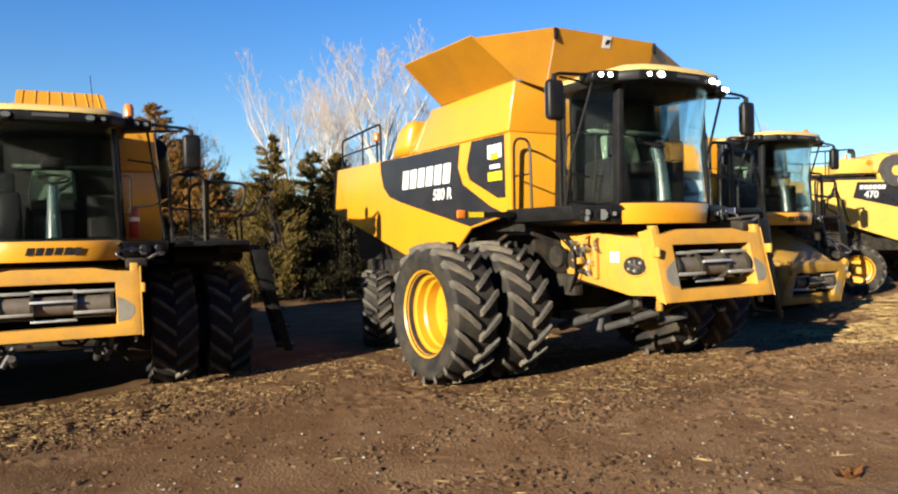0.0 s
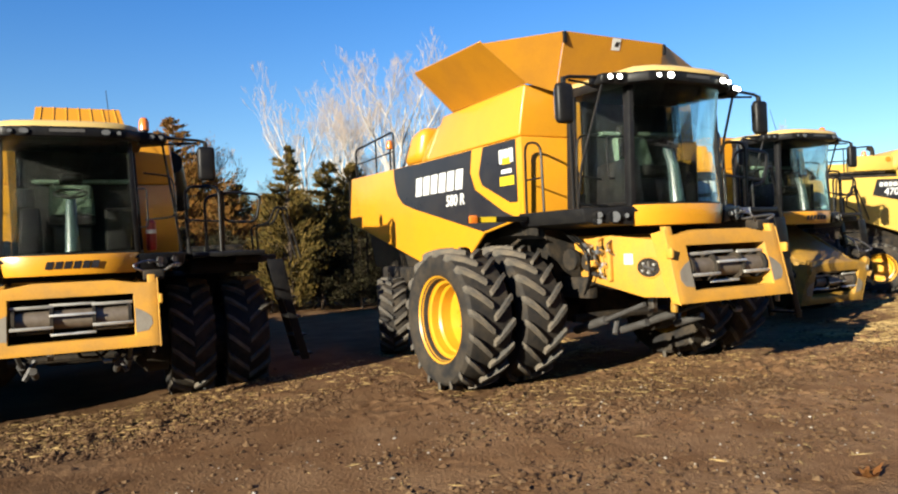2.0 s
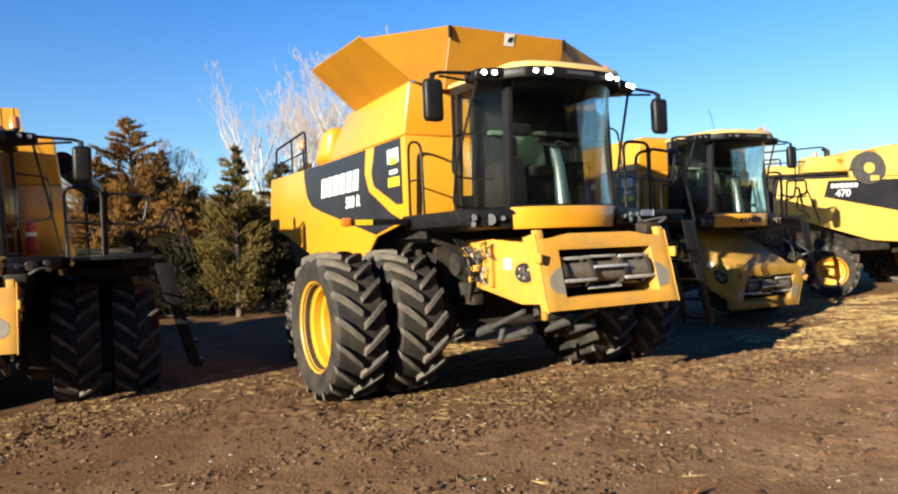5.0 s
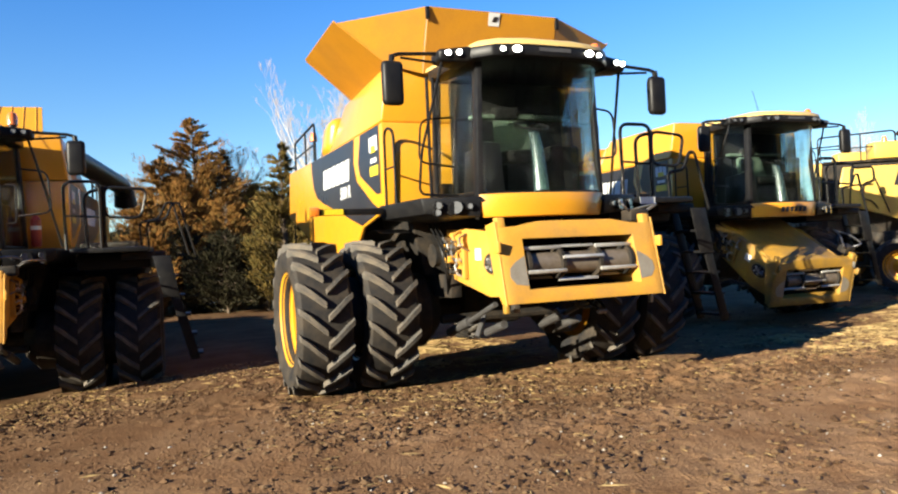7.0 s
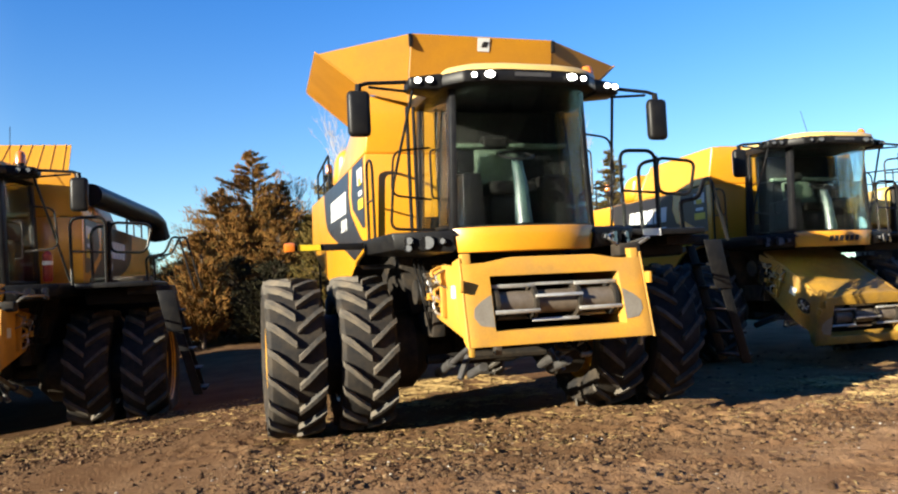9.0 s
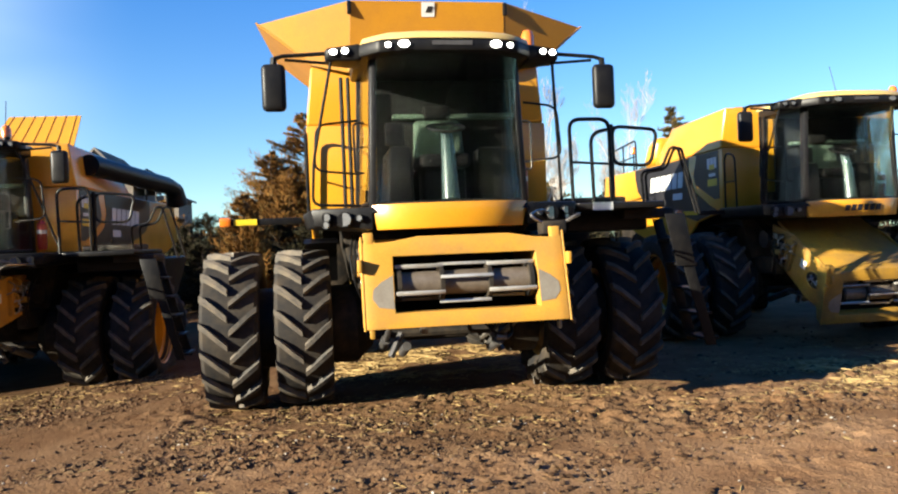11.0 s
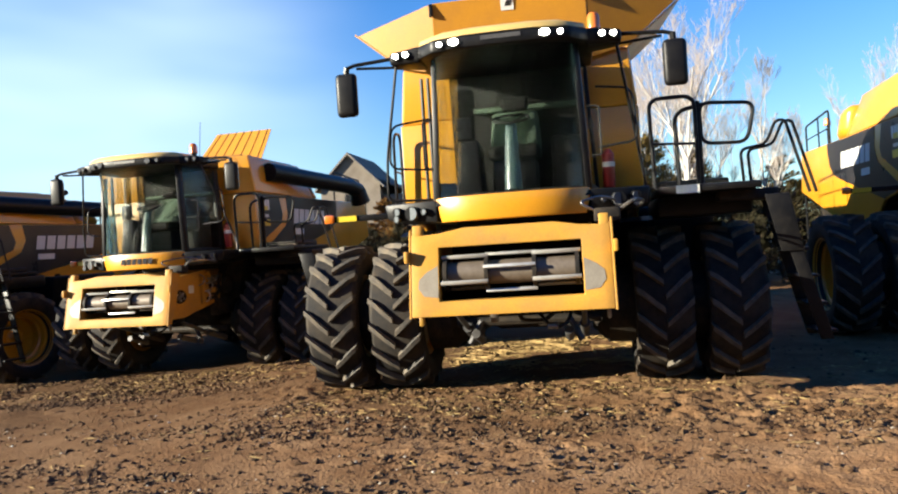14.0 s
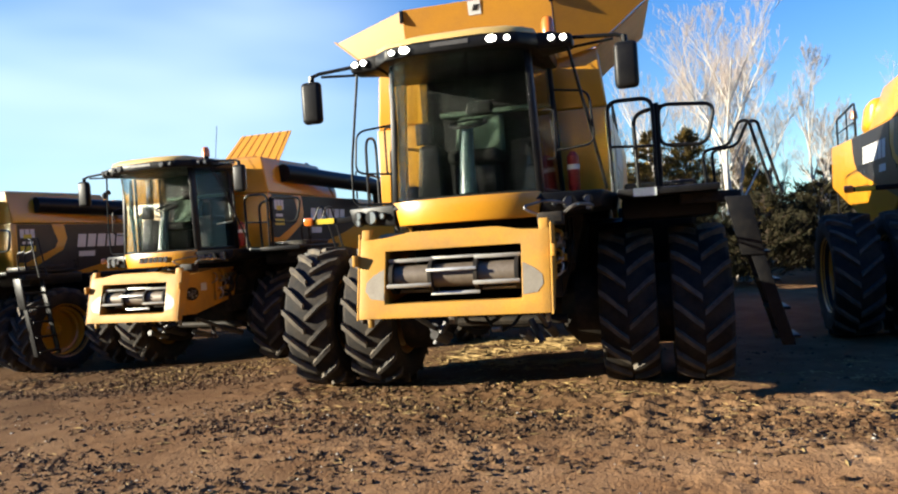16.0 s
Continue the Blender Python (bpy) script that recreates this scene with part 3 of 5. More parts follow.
    part("engine_deck", box(-1.35, 1.35, 3.7, 5.8, 3.44, 3.50, 0.01), UNDER, top)
    # lower machine parts behind the wheels
    for s in (-1, 1):
        part("elevator_housing", hull([(s * 1.0, 1.3, 0.95), (s * 1.32, 1.3, 0.95), (s * 1.32, 1.75, 0.95), (s * 1.0, 1.75, 0.95), (s * 1.1, 0.8, 2.4), (s * 1.4, 0.8, 2.4), (s * 1.4, 1.2, 2.4), (s * 1.1, 1.2, 2.4)], 0.02), UNDER, top)
        part("belt_guard", box(*sorted((s * 1.12, s * 1.36)), 2.3, 4.9, 1.25, 1.62, 0.05), UNDER, top)

    def sheet(name, a, b, c, d, mat, thick=0.02, ribs=0):
        a, b, c, d = (Vector(v) for v in (a, b, c, d))
        n = (b - a).cross(d - a).normalized() * thick
        ob = part(name, prism([a, b, c, d], n, 0.004, 1), mat, top)
        for i in range(ribs):
            t = (i + 0.5) / ribs
            p, q = a.lerp(b, t), d.lerp(c, t)
            part("rib", tube([p + n * 1.1, q + n * 1.1], 0.012, 6), mat, ob)
        return ob

    if hopper == "open":
        zb = 4.19
        fl, fr = (-0.95, -0.68, 4.91), (0.95, -0.68, 4.91)
        sheet("hopper_front", (-0.98, -0.46, zb - 0.1), (0.98, -0.46, zb - 0.1), fr, fl, ORANGE)
        part("hazard_label", slanted_bars(1, 0.16, 0.17, 0, 0.0, pose(0.0, -0.682, 4.81, 17)), WHITE, top, "small white warning sticker", 0)
        part("hazard_picture", slanted_bars(1, 0.07, 0.07, 0, 0.03, pose(0.0, -0.688, 4.81, 17)), DECAL, top, "", 0)
        for s in (-1, 1):
            sheet("hopper_side", (s * 1.44, -0.42, zb), (s * 1.26, 1.97, zb + 0.04), (s * 1.99, 1.92, 4.82), (s * 2.1, -0.26, 4.75), ORANGE)
            sheet("hopper_corner", (s * 0.98, -0.46, zb - 0.1), (s * 1.44, -0.42, zb), (s * 2.06, -0.26, 4.73), (s * 0.95, -0.68, 4.91), ORANGE, 0.015)
            sheet("hopper_rear_corner", (s * 0.9, 2.28, zb), (s * 1.26, 1.97, zb + 0.04), (s * 1.97, 1.92, 4.80), (s * 0.92, 2.60, 4.88), ORANGE, 0.015)
            part("hopper_hinge", box(s * 0.96 - 0.025, s * 0.96 + 0.025, -0.715, -0.67, 4.74, 4.90, 0.01), STEEL_BLACK, top)
        sheet("hopper_back", (-0.9, 2.28, zb), (0.9, 2.28, zb), (0.92, 2.60, 4.88), (-0.92, 2.60, 4.88), ORANGE)
    elif hopper == "ribbed":
        sheet("hopper_flap", (-0.60, 1.05, 4.22), (0.98, 1.05, 4.22), (0.84, 1.95, 5.06), (-0.52, 1.95, 5.06), YELLOW, 0.02, 7)
        part("tank_cover", box(-1.2, 1.2, -0.2, 2.1, 4.19, 4.25, 0.02), ORANGE, top)
    else:
        part("tank_cover", hull([(-1.25, -0.25, 4.18), (1.25, -0.25, 4.18), (1.15, 2.1, 4.2), (-1.15, 2.1, 4.2), (-1.1, -0.1, 4.26), (1.1, -0.1, 4.26), (1.0, 1.9, 4.27), (-1.0, 1.9, 4.27)], 0.03), ORANGE, top)

    # unloading tube along the far flank
    if auger:
        part("unloading_tube", tube([(1.53, 0.30, 3.90), (1.55, 0.45, 3.90), (1.98, 3.6, 3.78), (2.02, 4.1, 3.70)], 0.19, 16), STEEL_BLACK, top, "black unloading tube folded along the flank")
        part("unloading_spout", tube([(2.02, 4.05, 3.72), (2.04, 4.2, 3.4)], [0.2, 0.24], 14), BLACK, top)

    # cab
    fx, fy, zb, zt = 0.83, -1.74, 2.40, 3.96
    fronts = [(-fx, fy), (-0.66, -1.855), (-0.45, -1.915), (-0.2, -1.95), (0.2, -1.95), (0.45, -1.915), (0.66, -1.855), (fx, fy)]

    def bowed(pts, z0, z1, lean, thick):
        bm = bmesh.new()
        vs = []
        for x, y in pts:
            vs.append([bm.verts.new((x, y, z0)), bm.verts.new((x * 0.94, y - lean * 0.4, (z0 + z1) / 2)), bm.verts.new((x * 0.93, y + lean, z1))])
        for a, b in zip(vs, vs[1:]):
            bm.faces.new((a[0], b[0], b[1], a[1]))
            bm.faces.new((a[1], b[1], b[2], a[2]))
        bmesh.ops.solidify(bm, geom=bm.faces[:], thickness=thick)
        return bm

    cab = part("cab_floor", hull([(-0.85, -1.8, 2.30), (0.85, -1.8, 2.30), (0.95, -0.62, 2.30), (-0.95, -0.62, 2.30), (-0.84, -1.75, 2.42), (0.84, -1.75, 2.42), (0.93, -0.62, 2.42), (-0.93, -0.62, 2.42)], 0.01), BLACK, top)
    pane = part("windscreen", bowed(fronts, zb, zt, -0.10, 0.008), GLASS, top, "large bowed tinted windscreen", 60)
    pane.visible_shadow = False
    for s in (-1, 1):
        g = part("side_window", hull([(s * 0.85, -1.70, zb), (s * 0.857, -1.70, zb), (s * 0.957, -0.70, zb), (s * 0.95, -0.70, zb), (s * 0.79, -1.68, zt), (s * 0.797, -1.68, zt), (s * 0.887, -0.70, zt), (s * 0.88, -0.70, zt)]), GLASS, top)
        g.visible_shadow = False
        part("front_pillar", hull([(s * 0.80, -1.78, zb - 0.05), (s * 0.87, -1.76, zb - 0.05), (s * 0.88, -1.66, zb - 0.05), (s * 0.81, -1.68, zb - 0.05), (s * 0.74, -1.77, zt), (s * 0.81, -1.75, zt), (s * 0.82, -1.64, zt), (s * 0.75, -1.66, zt)], 0.015), BLACK, top)
        part("rear_pillar", hull([(s * 0.90, -0.74, zb - 0.05), (s * 0.98, -0.74, zb - 0.05), (s * 0.98, -0.60, zb - 0.05), (s * 0.90, -0.60, zb - 0.05), (s * 0.83, -0.74, zt), (s * 0.91, -0.74, zt), (s * 0.91, -0.60, zt), (s * 0.83, -0.60, zt)], 0.015), BLACK, top)
        part("window_seal", tube([(s * 0.865, -1.68, zb + 0.01), (s * 0.96, -0.72, zb + 0.01)], 0.022, 6), BLACK, top)
        part("door_handle_rail", tube(rounded([(s * 0.90, -1.5, 2.75), (s * 1.0, -1.5, 2.75), (s * 1.0, -1.5, 3.3), (s * 0.88, -1.5, 3.3)], 0.05), 0.013, 6), STEEL_BLACK, top)
    part("cab_rear_wall", box(-0.69, 0.90, -0.68, -0.62, 2.42, 3.935, 0.01), LINING, top)
    part("cab_rear_sill", box(-0.90, -0.695, -0.68, -0.62, 2.42, 2.62, 0.01), BLACK, top)
    rw = part("rear_window", box(-0.86, -0.695, -0.66, -0.652, 2.63, zt, 0.0), GLASS, top)
    rw.visible_shadow = False
    part("headliner", hull([(-0.86, -1.85, 3.94), (0.86, -1.85, 3.94), (0.9, -0.62, 3.94), (-0.9, -0.62, 3.94), (-0.86, -1.85, 3.98), (0.86, -1.85, 3.98), (0.9, -0.62, 3.98), (-0.9, -0.62, 3.98)]), LINING, top)
    # interior
    part("seat_base", box(-0.22, 0.26, -1.25, -0.85, 2.42, 2.80, 0.04), BLACK, top)
    part("seat_cushion", box(-0.27, 0.31, -1.38, -0.80, 2.80, 2.96, 0.06, 3), LINING, top)
    part("seat_back", hull([(-0.27, -0.98, 2.92), (0.31, -0.98, 2.92), (0.31, -0.82, 2.92), (-0.27, -0.82, 2.92), (-0.24, -0.86, 3.42), (0.28, -0.86, 3.42), (0.28, -0.72, 3.42), (-0.24, -0.72, 3.42)], 0.06, 3), SEAT, top, "pale grey seat back")
    part("headrest", box(-0.14, 0.18, -0.84, -0.72, 3.43, 3.60, 0.05, 3), LINING, top)
    part("parcel_shelf", box(-0.45, 0.88, -0.82, -0.69, 3.44, 3.50, 0.02), SEAT, top)
    part("armrest_console", hull([(-0.62, -1.45, 2.42), (-0.34, -1.45, 2.42), (-0.34, -0.8, 2.42), (-0.62, -0.8, 2.42), (-0.58, -1.4, 3.05), (-0.36, -1.4, 3.05), (-0.36, -0.8, 3.0), (-0.58, -0.8, 3.0)], 0.03), BLACK, top)
    part("monitor", box(-0.62, -0.42, -1.36, -1.30, 3.06, 3.32, 0.02), BLACK, top)
    part("instructor_seat", box(0.42, 0.80, -1.2, -0.75, 2.42, 3.05, 0.05, 3), LINING, top)
    part("steering_column", tube([(0.02, -1.66, 2.42), (0.02, -1.60, 2.9), (0.02, -1.5, 3.18)], [0.10, 0.075, 0.06], 12), COLUMN, top, "grey-green steering column")
    ring = [(0.02 + 0.2 * math.cos(a), -1.47 + 0.19 * math.sin(a), 3.24 + 0.07 * math.sin(a)) for a in [2 * math.pi * k / 28 for k in range(28)]]
    bm = tube(ring, 0.016, 8, True)
    for k in (3, 12, 21):
        add_tube(bm, [(0.02, -1.49, 3.19), ring[k]], 0.013, 6)
    part("steering_wheel", bm, BLACK, top)
    # roof and its lamps
    bm = bmesh.new()
    levels = [(4.06, 0.0), (4.11, 0.015), (4.155, 0.12), (4.185, 0.38)]
    base = [(-0.90, -1.90), (-0.70, -2.08), (-0.35, -2.16), (0.35, -2.16), (0.70, -2.08), (0.90, -1.90), (1.0, -0.62), (0.6, -0.50), (-0.6, -0.50), (-1.0, -0.62)]
    rings = []
    for z, inset in levels:
        k = 1 - inset
        rings.append([bm.verts.new((x * k, -1.3 + (y + 1.3) * k, z)) for x, y in base])
    for a, b in zip(rings, rings[1:]):
        for i in range(len(base)):
            j = (i + 1) % len(base)
            bm.faces.new((a[i], a[j], b[j], b[i]))
    bm.faces.new(rings[-1])
    bm.faces.new(rings[0][::-1])
    part("cab_roof", bm, CREAM, top, "pale yellow moulded cab roof", 50)
    part("roof_visor", prism([(x, y, 3.93) for x, y in ((-0.98, -1.80), (-0.74, -2.06), (-0.36, -2.15), (0.36, -2.15), (0.74, -2.06), (0.98, -1.80), (0.98, -0.64), (-0.98, -0.64))], (0, 0, 0.14), 0.03, 2), BLACK, top)
    part("visor_mark", slanted_bars(1, 0.42, 0.045, 0, 0.0, pose(0.02, -2.155, 4.01)), CYL, top, "", 0)
    for s in (-1, 1):
        part("visor_wing", hull([(s * 0.9, -1.86, 3.90), (s * 1.28, -1.76, 3.92), (s * 1.28, -1.5, 3.92), (s * 0.9, -1.4, 3.90), (s * 0.9, -1.88, 4.08), (s * 1.28, -1.78, 4.05), (s * 1.28, -1.5, 4.05), (s * 0.9, -1.4, 4.07)], 0.04, 3), BLACK, top)
        on = LAMP_ON if lit else LENS
        for j, (x, y, r) in enumerate(((s * 1.07, -1.86, 0.034), (s * 1.19, -1.82, 0.034), (s * 0.64, -2.11, 0.03), (s * 0.48, -2.15, 0.042))):
            lampbody = part("work_lamp", tube([(x, y + 0.10, 3.995), (x, y - 0.005, 3.995)], r + 0.012, 16), BLACK, top)
            w = 1.0 if j < 3 else 1.35
            part("lens", moved(tube([(0, 0, 0), (0, -0.012, 0)], r, 18), pose(x, y - 0.006, 3.995) @ Matrix.Diagonal((w, 1, 0.85, 1))), on, lampbody, "switched-on white lamp" if lit else "")
        part("mirror_arm", add_tube(add_tube(tube([(s * 1.25, -1.66, 4.02), (s * 1.72, -1.66, 3.99), (s * 1.81, -1.67, 3.96)], 0.022), [(s * 1.25, -1.60, 3.93), (s * 1.7, -1.64, 3.955)], 0.016), [(s * 1.81, -1.67, 3.97), (s * 1.82, -1.67, 3.88)], 0.035, 8), STEEL_BLACK, top)
        mir = part("mirror", box(s * 1.82 - 0.125, s * 1.82 + 0.125, -1.74, -1.62, 3.40, 3.90, 0.055, 3), BLACK, top, "tall black wing mirror")
        part("mirror_pane", box(s * 1.82 - 0.10, s * 1.82 + 0.10, -1.619, -1.612, 3.46, 3.84, 0.0), SILVER, mir)
    part("beacon", tube([(1.0, -1.52, 4.14), (1.0, -1.52, 4.26), (1.0, -1.52, 4.31), (1.0, -1.52, 4.325)], [0.072, 0.07, 0.05, 0.02], 16), AMBER, top, "amber beacon on the roof")
    part("beacon_base", tube([(1.0, -1.52, 4.04), (1.0, -1.52, 4.14)], 0.055, 14), BLACK, top)
    part("aerial", tube([(0.6, -0.7, 4.1), (0.55, -0.5, 4.9)], 0.006, 5), STEEL_BLACK, top)

    # nose band and service shelves
    brow = ((-0.86, -1.76), (-0.66, -1.885), (-0.45, -1.95), (-0.2, -1.985), (0.2, -1.985), (0.45, -1.95), (0.66, -1.885), (0.86, -1.76))
    bm = prism([(x, y, 2.115) for x, y in brow] + [(0.86, -1.70, 2.115), (-0.86, -1.70, 2.115)], (0, 0, 0.27), 0.012, 2)
    for v in bm.verts:
        v.co.x *= 1.0 if v.co.z > 2.25 else 0.93
    band = part("nose_band", bm, Y, top, "", 40)
    if mark:
        for k in range(6):
            part("mark_block", slanted_bars(1, 0.085, 0.10, 0.0, 0.03, pose(-0.275 + 0.11 * k, -1.989, 2.25)), DECAL, band, "", 0)
    for s in (-1, 1):
        part("service_shelf", hull([(s * 0.84, -1.78, 2.12), (s * 1.46, -1.55, 2.18), (s * 1.58, -0.3, 2.18), (s * 0.84, -0.3, 2.12), (s * 0.84, -1.80, 2.37), (s * 1.50, -1.55, 2.37), (s * 1.62, -0.3, 2.37), (s * 0.84, -0.3, 2.37)], 0.03), BLACK, top)
        for x, z, r in ((1.13, 2.24, 0.07), (1.32, 2.27, 0.04), (1.33, 2.19, 0.035), (0.98, 2.25, 0.03)):
            y = -1.84 + (x - 0.84) * 0.37
            housing = part("headlamp", tube([(s * x, y + 0.06, z), (s * (x + 0.01), y - 0.012, z)], r + 0.012, 16), BLACK, top)
            part("lens", tube([(s * x, y, z), (s * (x + 0.01), y - 0.02, z)], r, 16), LENS, housing)
        # handrails beside the cab
        y = -1.3
        if s < 0:
            part("hand_rail", tube(rounded([(-0.95, y, 3.36), (-1.40, y - 0.1, 3.30), (-1.44, y - 0.1, 2.80), (-0.95, y, 2.76)], 0.12), 0.013), STEEL_BLACK, top)
            part("stay_rail", tube(rounded([(-1.22, -1.7, 3.92), (-1.44, -1.5, 2.9), (-1.47, -1.45, 2.42), (-0.95, -1.4, 2.40)], 0.1), 0.016), STEEL_BLACK, top)
            part("loop_rail", add_tube(tube(rounded([(-1.53, -0.40, 2.33), (-1.53, -0.42, 3.36), (-1.53, -0.78, 3.30), (-1.53, -0.80, 2.33)], 0.16), 0.018), [(-1.53, -0.42, 2.83), (-1.53, -0.79, 2.83)], 0.012), STEEL_BLACK, top)
            part("upright_rail", add_tube(tube([(-1.02, -0.9, 2.38), (-1.02, -0.9, 3.93)], 0.022), [(-1.10, -0.9, 2.38), (-1.10, -0.9, 3.93)], 0.022), STEEL_BLACK, top)
        else:
            part("stay_rail", tube(rounded([(1.22, -1.7, 3.92), (1.36, -1.35, 3.2), (1.50, -1.0, 2.4)], 0.1), 0.018), STEEL_BLACK, top)
            part("hand_rail", tube(rounded([(0.98, y, 3.55), (1.38, y, 3.5), (1.42, y, 2.9), (0.98, y, 2.86)], 0.12), 0.014), STEEL_BLACK, top)
            part("walkway", box(1.62, 2.72, -1.25, 0.35, 2.28, 2.36, 0.02), STEEL_BLACK, top, "black walkway over the wheels")
            if lit:
                part("walkway_plate", box(1.80, 2.05, -1.262, -1.255, 2.27, 2.36, 0.0), WHITE, top, "small pale sticker")
            part("guard_rail", add_tube(tube(rounded([(1.58, -1.2, 2.34), (1.56, -1.2, 3.36), (2.06, -1.2, 3.36), (2.06, -1.2, 2.34)], 0.14), 0.024), [(1.58, -1.2, 2.85), (2.06, -1.2, 2.82)], 0.016), STEEL_BLACK, top)
            part("guard_rail", add_tube(tube(rounded([(1.86, -1.15, 2.34), (1.84, -1.15, 3.20), (2.16, -1.15, 3.26)], 0.14), 0.024), [(2.10, -1.15, 2.34), (2.10, -1.15, 3.3)], 0.03), STEEL_BLACK, top)
            part("gate_rail", tube(rounded([(2.12, -1.15, 3.28), (2.72, -1.1, 3.24), (2.62, -1.1, 2.80), (2.12, -1.15, 2.82)], 0.12, 5, True), 0.022, 8, True), STEEL_BLACK, top)
            for dx in (0.0, 0.1):
                part("ladder_rail", tube(rounded([(2.60 + dx, -0.9 + dx, 2.36), (2.58 + dx, -0.9 + dx, 2.74), (2.86 + dx, -0.9 + dx, 2.78), (2.98 + dx, -0.9 + dx, 3.04), (3.08 + dx, -0.9 + dx, 3.04), (3.30 + dx, -0.9 + dx, 2.2)], 0.08), 0.018), STEEL_BLACK, top)
            ladder = part("ladder", hull([(2.90, -1.15, 1.55), (3.14, -1.15, 1.55), (3.14, -1.12, 1.55), (2.90, -1.12, 1.55), (2.76, -1.15, 2.2), (3.02, -1.15, 2.2), (3.02, -1.12, 2.2), (2.76, -1.12, 2.2)], 0.008), STEEL_BLACK, top, "black folding access ladder")
            for yl in (-1.12, -0.62):
                part("ladder_side", hull([(3.26, yl, 0.55), (3.40, yl, 0.55), (3.40, yl + 0.03, 0.55), (3.26, yl + 0.03, 0.55), (2.84, yl, 2.15), (2.98, yl, 2.15), (2.98, yl + 0.03, 2.15), (2.84, yl + 0.03, 2.15)], 0.006), STEEL_BLACK, ladder)
            for k in range(5):
                z = 0.62 + k * 0.31
                part("ladder_step", box(3.23 - k * 0.082, 3.45 - k * 0.082, -1.09, -0.62, z, z + 0.035, 0.005), STEEL_BLACK, ladder)
            part("extinguisher", tube([(1.10, -0.68, 2.42), (1.10, -0.68, 2.46), (1.10, -0.68, 2.84), (1.10, -0.68, 2.90)], [0.06, 0.075, 0.075, 0.03], 14), RED, top, "red fire extinguisher beside the cab")
            part("extinguisher_label", tube([(1.10, -0.68, 2.68), (1.10, -0.68, 2.74)], 0.077, 14), WHITE, top)
            part("fender_box", box(1.64, 2.72, -0.75, 0.55, 2.02, 2.275, 0.05), BLACK, top)
            # black box and cap added to make the gap behind the wheels dark
            part("dark_fill_box", hull([(1.46, 0.95, 1.25), (2.35, 0.95, 1.25), (2.35, 2.5, 1.25), (1.46, 2.5, 1.25), (1.46, 0.85, 2.22), (2.62, 0.85, 2.22), (2.62, 2.6, 2.22), (1.46, 2.6, 2.22)], 0.07, 3), BLACK, top, "black box added to fill the dark behind the wheels")
            part("fill_box_cap", tube([(2.3, 1.2, 2.22), (2.3, 1.2, 2.27)], 0.06, 14), STEEL_BLACK, top)
            part("ladder_bracket", box(2.3, 2.95, -1.0, -0.4, 2.16, 2.28, 0.02), UNDER, top)
            part("oil_cooler_box", box(1.68, 2.5, -0.6, 0.3, 2.36, 2.46, 0.03), UNDER, top)
    part("reflector_bar", box(-2.55, -1.62, -0.54, -0.46, 2.25, 2.33, 0.01), STEEL_BLACK, top)
    part("reflector", box(-2.42, -2.15, -0.556, -0.543, 2.255, 2.325, 0.0), BRIGHT, top)
    part("marker_lamp", box(-2.58, -2.45, -0.59, -0.545, 2.24, 2.35, 0.02), AMBER, top)

    # feeder house
    F = FEEDER if feeder == "raised" else DIRTY
    if feeder == "raised":
        m = pose(0, 0, 0)
        ft, fb = -2.46, -2.66
    else:
        m = pose(0, -0.9, 1.55) @ pose(0, 0, 0, 27) @ pose(0, 0.9, -1.55)
        ft, fb = -2.46, -2.66
    zt_, zb_ = 2.03, 1.16
    yy = lambda z: fb + (ft - fb) * (z - zb_) / (zt_ - zb_)

    def frame_bar(x0, x1, z0, z1, dep):
        return moved(hull([(x0, yy(z0), z0), (x1, yy(z0), z0), (x1, yy(z0) + dep, z0), (x0, yy(z0) + dep, z0), (x0, yy(z1), z1), (x1, yy(z1), z1), (x1, yy(z1) + dep, z1), (x0, yy(z1) + dep, z1)], 0.012), m)

    xs = (-1.0, -0.89, -0.715, -0.45, 0.45, 0.715, 0.89, 1.0)
    crown = (1.985, 1.975, 1.985, 2.03, 2.03, 1.985, 1.975, 1.985)
    bm = bmesh.new()
    grid = [[bm.verts.new((x, yy(z), z)) for z in (1.155, 1.30, 1.84, crown[i])] for i, x in enumerate(xs)]
    for i in range(len(xs) - 1):
        for j in range(3):
            if not (j == 1 and 2 <= i <= 4):
                bm.faces.new((grid[i][j], grid[i + 1][j], grid[i + 1][j + 1], grid[i][j + 1]))
    deep = bmesh.ops.extrude_face_region(bm, geom=bm.faces[:])
    bmesh.ops.translate(bm, vec=(0, 0.16, 0), verts=[v for v in deep["geom"] if isinstance(v, bmesh.types.BMVert)])
    bmesh.ops.recalc_face_normals(bm, faces=bm.faces)
    bevel_all(bm, 0.010, 2)
    house = part("feeder_frame", moved(bm, m), F, top, "dusty yellow feeder house frame")
    for s in (-1, 1):
        part("frame_horn", frame_bar(*sorted((s * 0.895, s * 0.99)), 1.96, 2.08, 0.10), F, house)
        part("frame_cheek", moved(prism([(s * 1.003, yy(z) + d, z) for z, d in ((1.14, 0.0), (2.04, 0.0), (2.0, 0.24), (1.45, 0.20), (1.2, 0.12))], (s * 0.02, 0, 0), 0.004, 1), m), F, house)
        part("frame_pin", moved(box(*sorted((s * 1.02, s * 1.06)), -2.6, -2.5, 1.70, 1.82, 0.01), m), F, house)
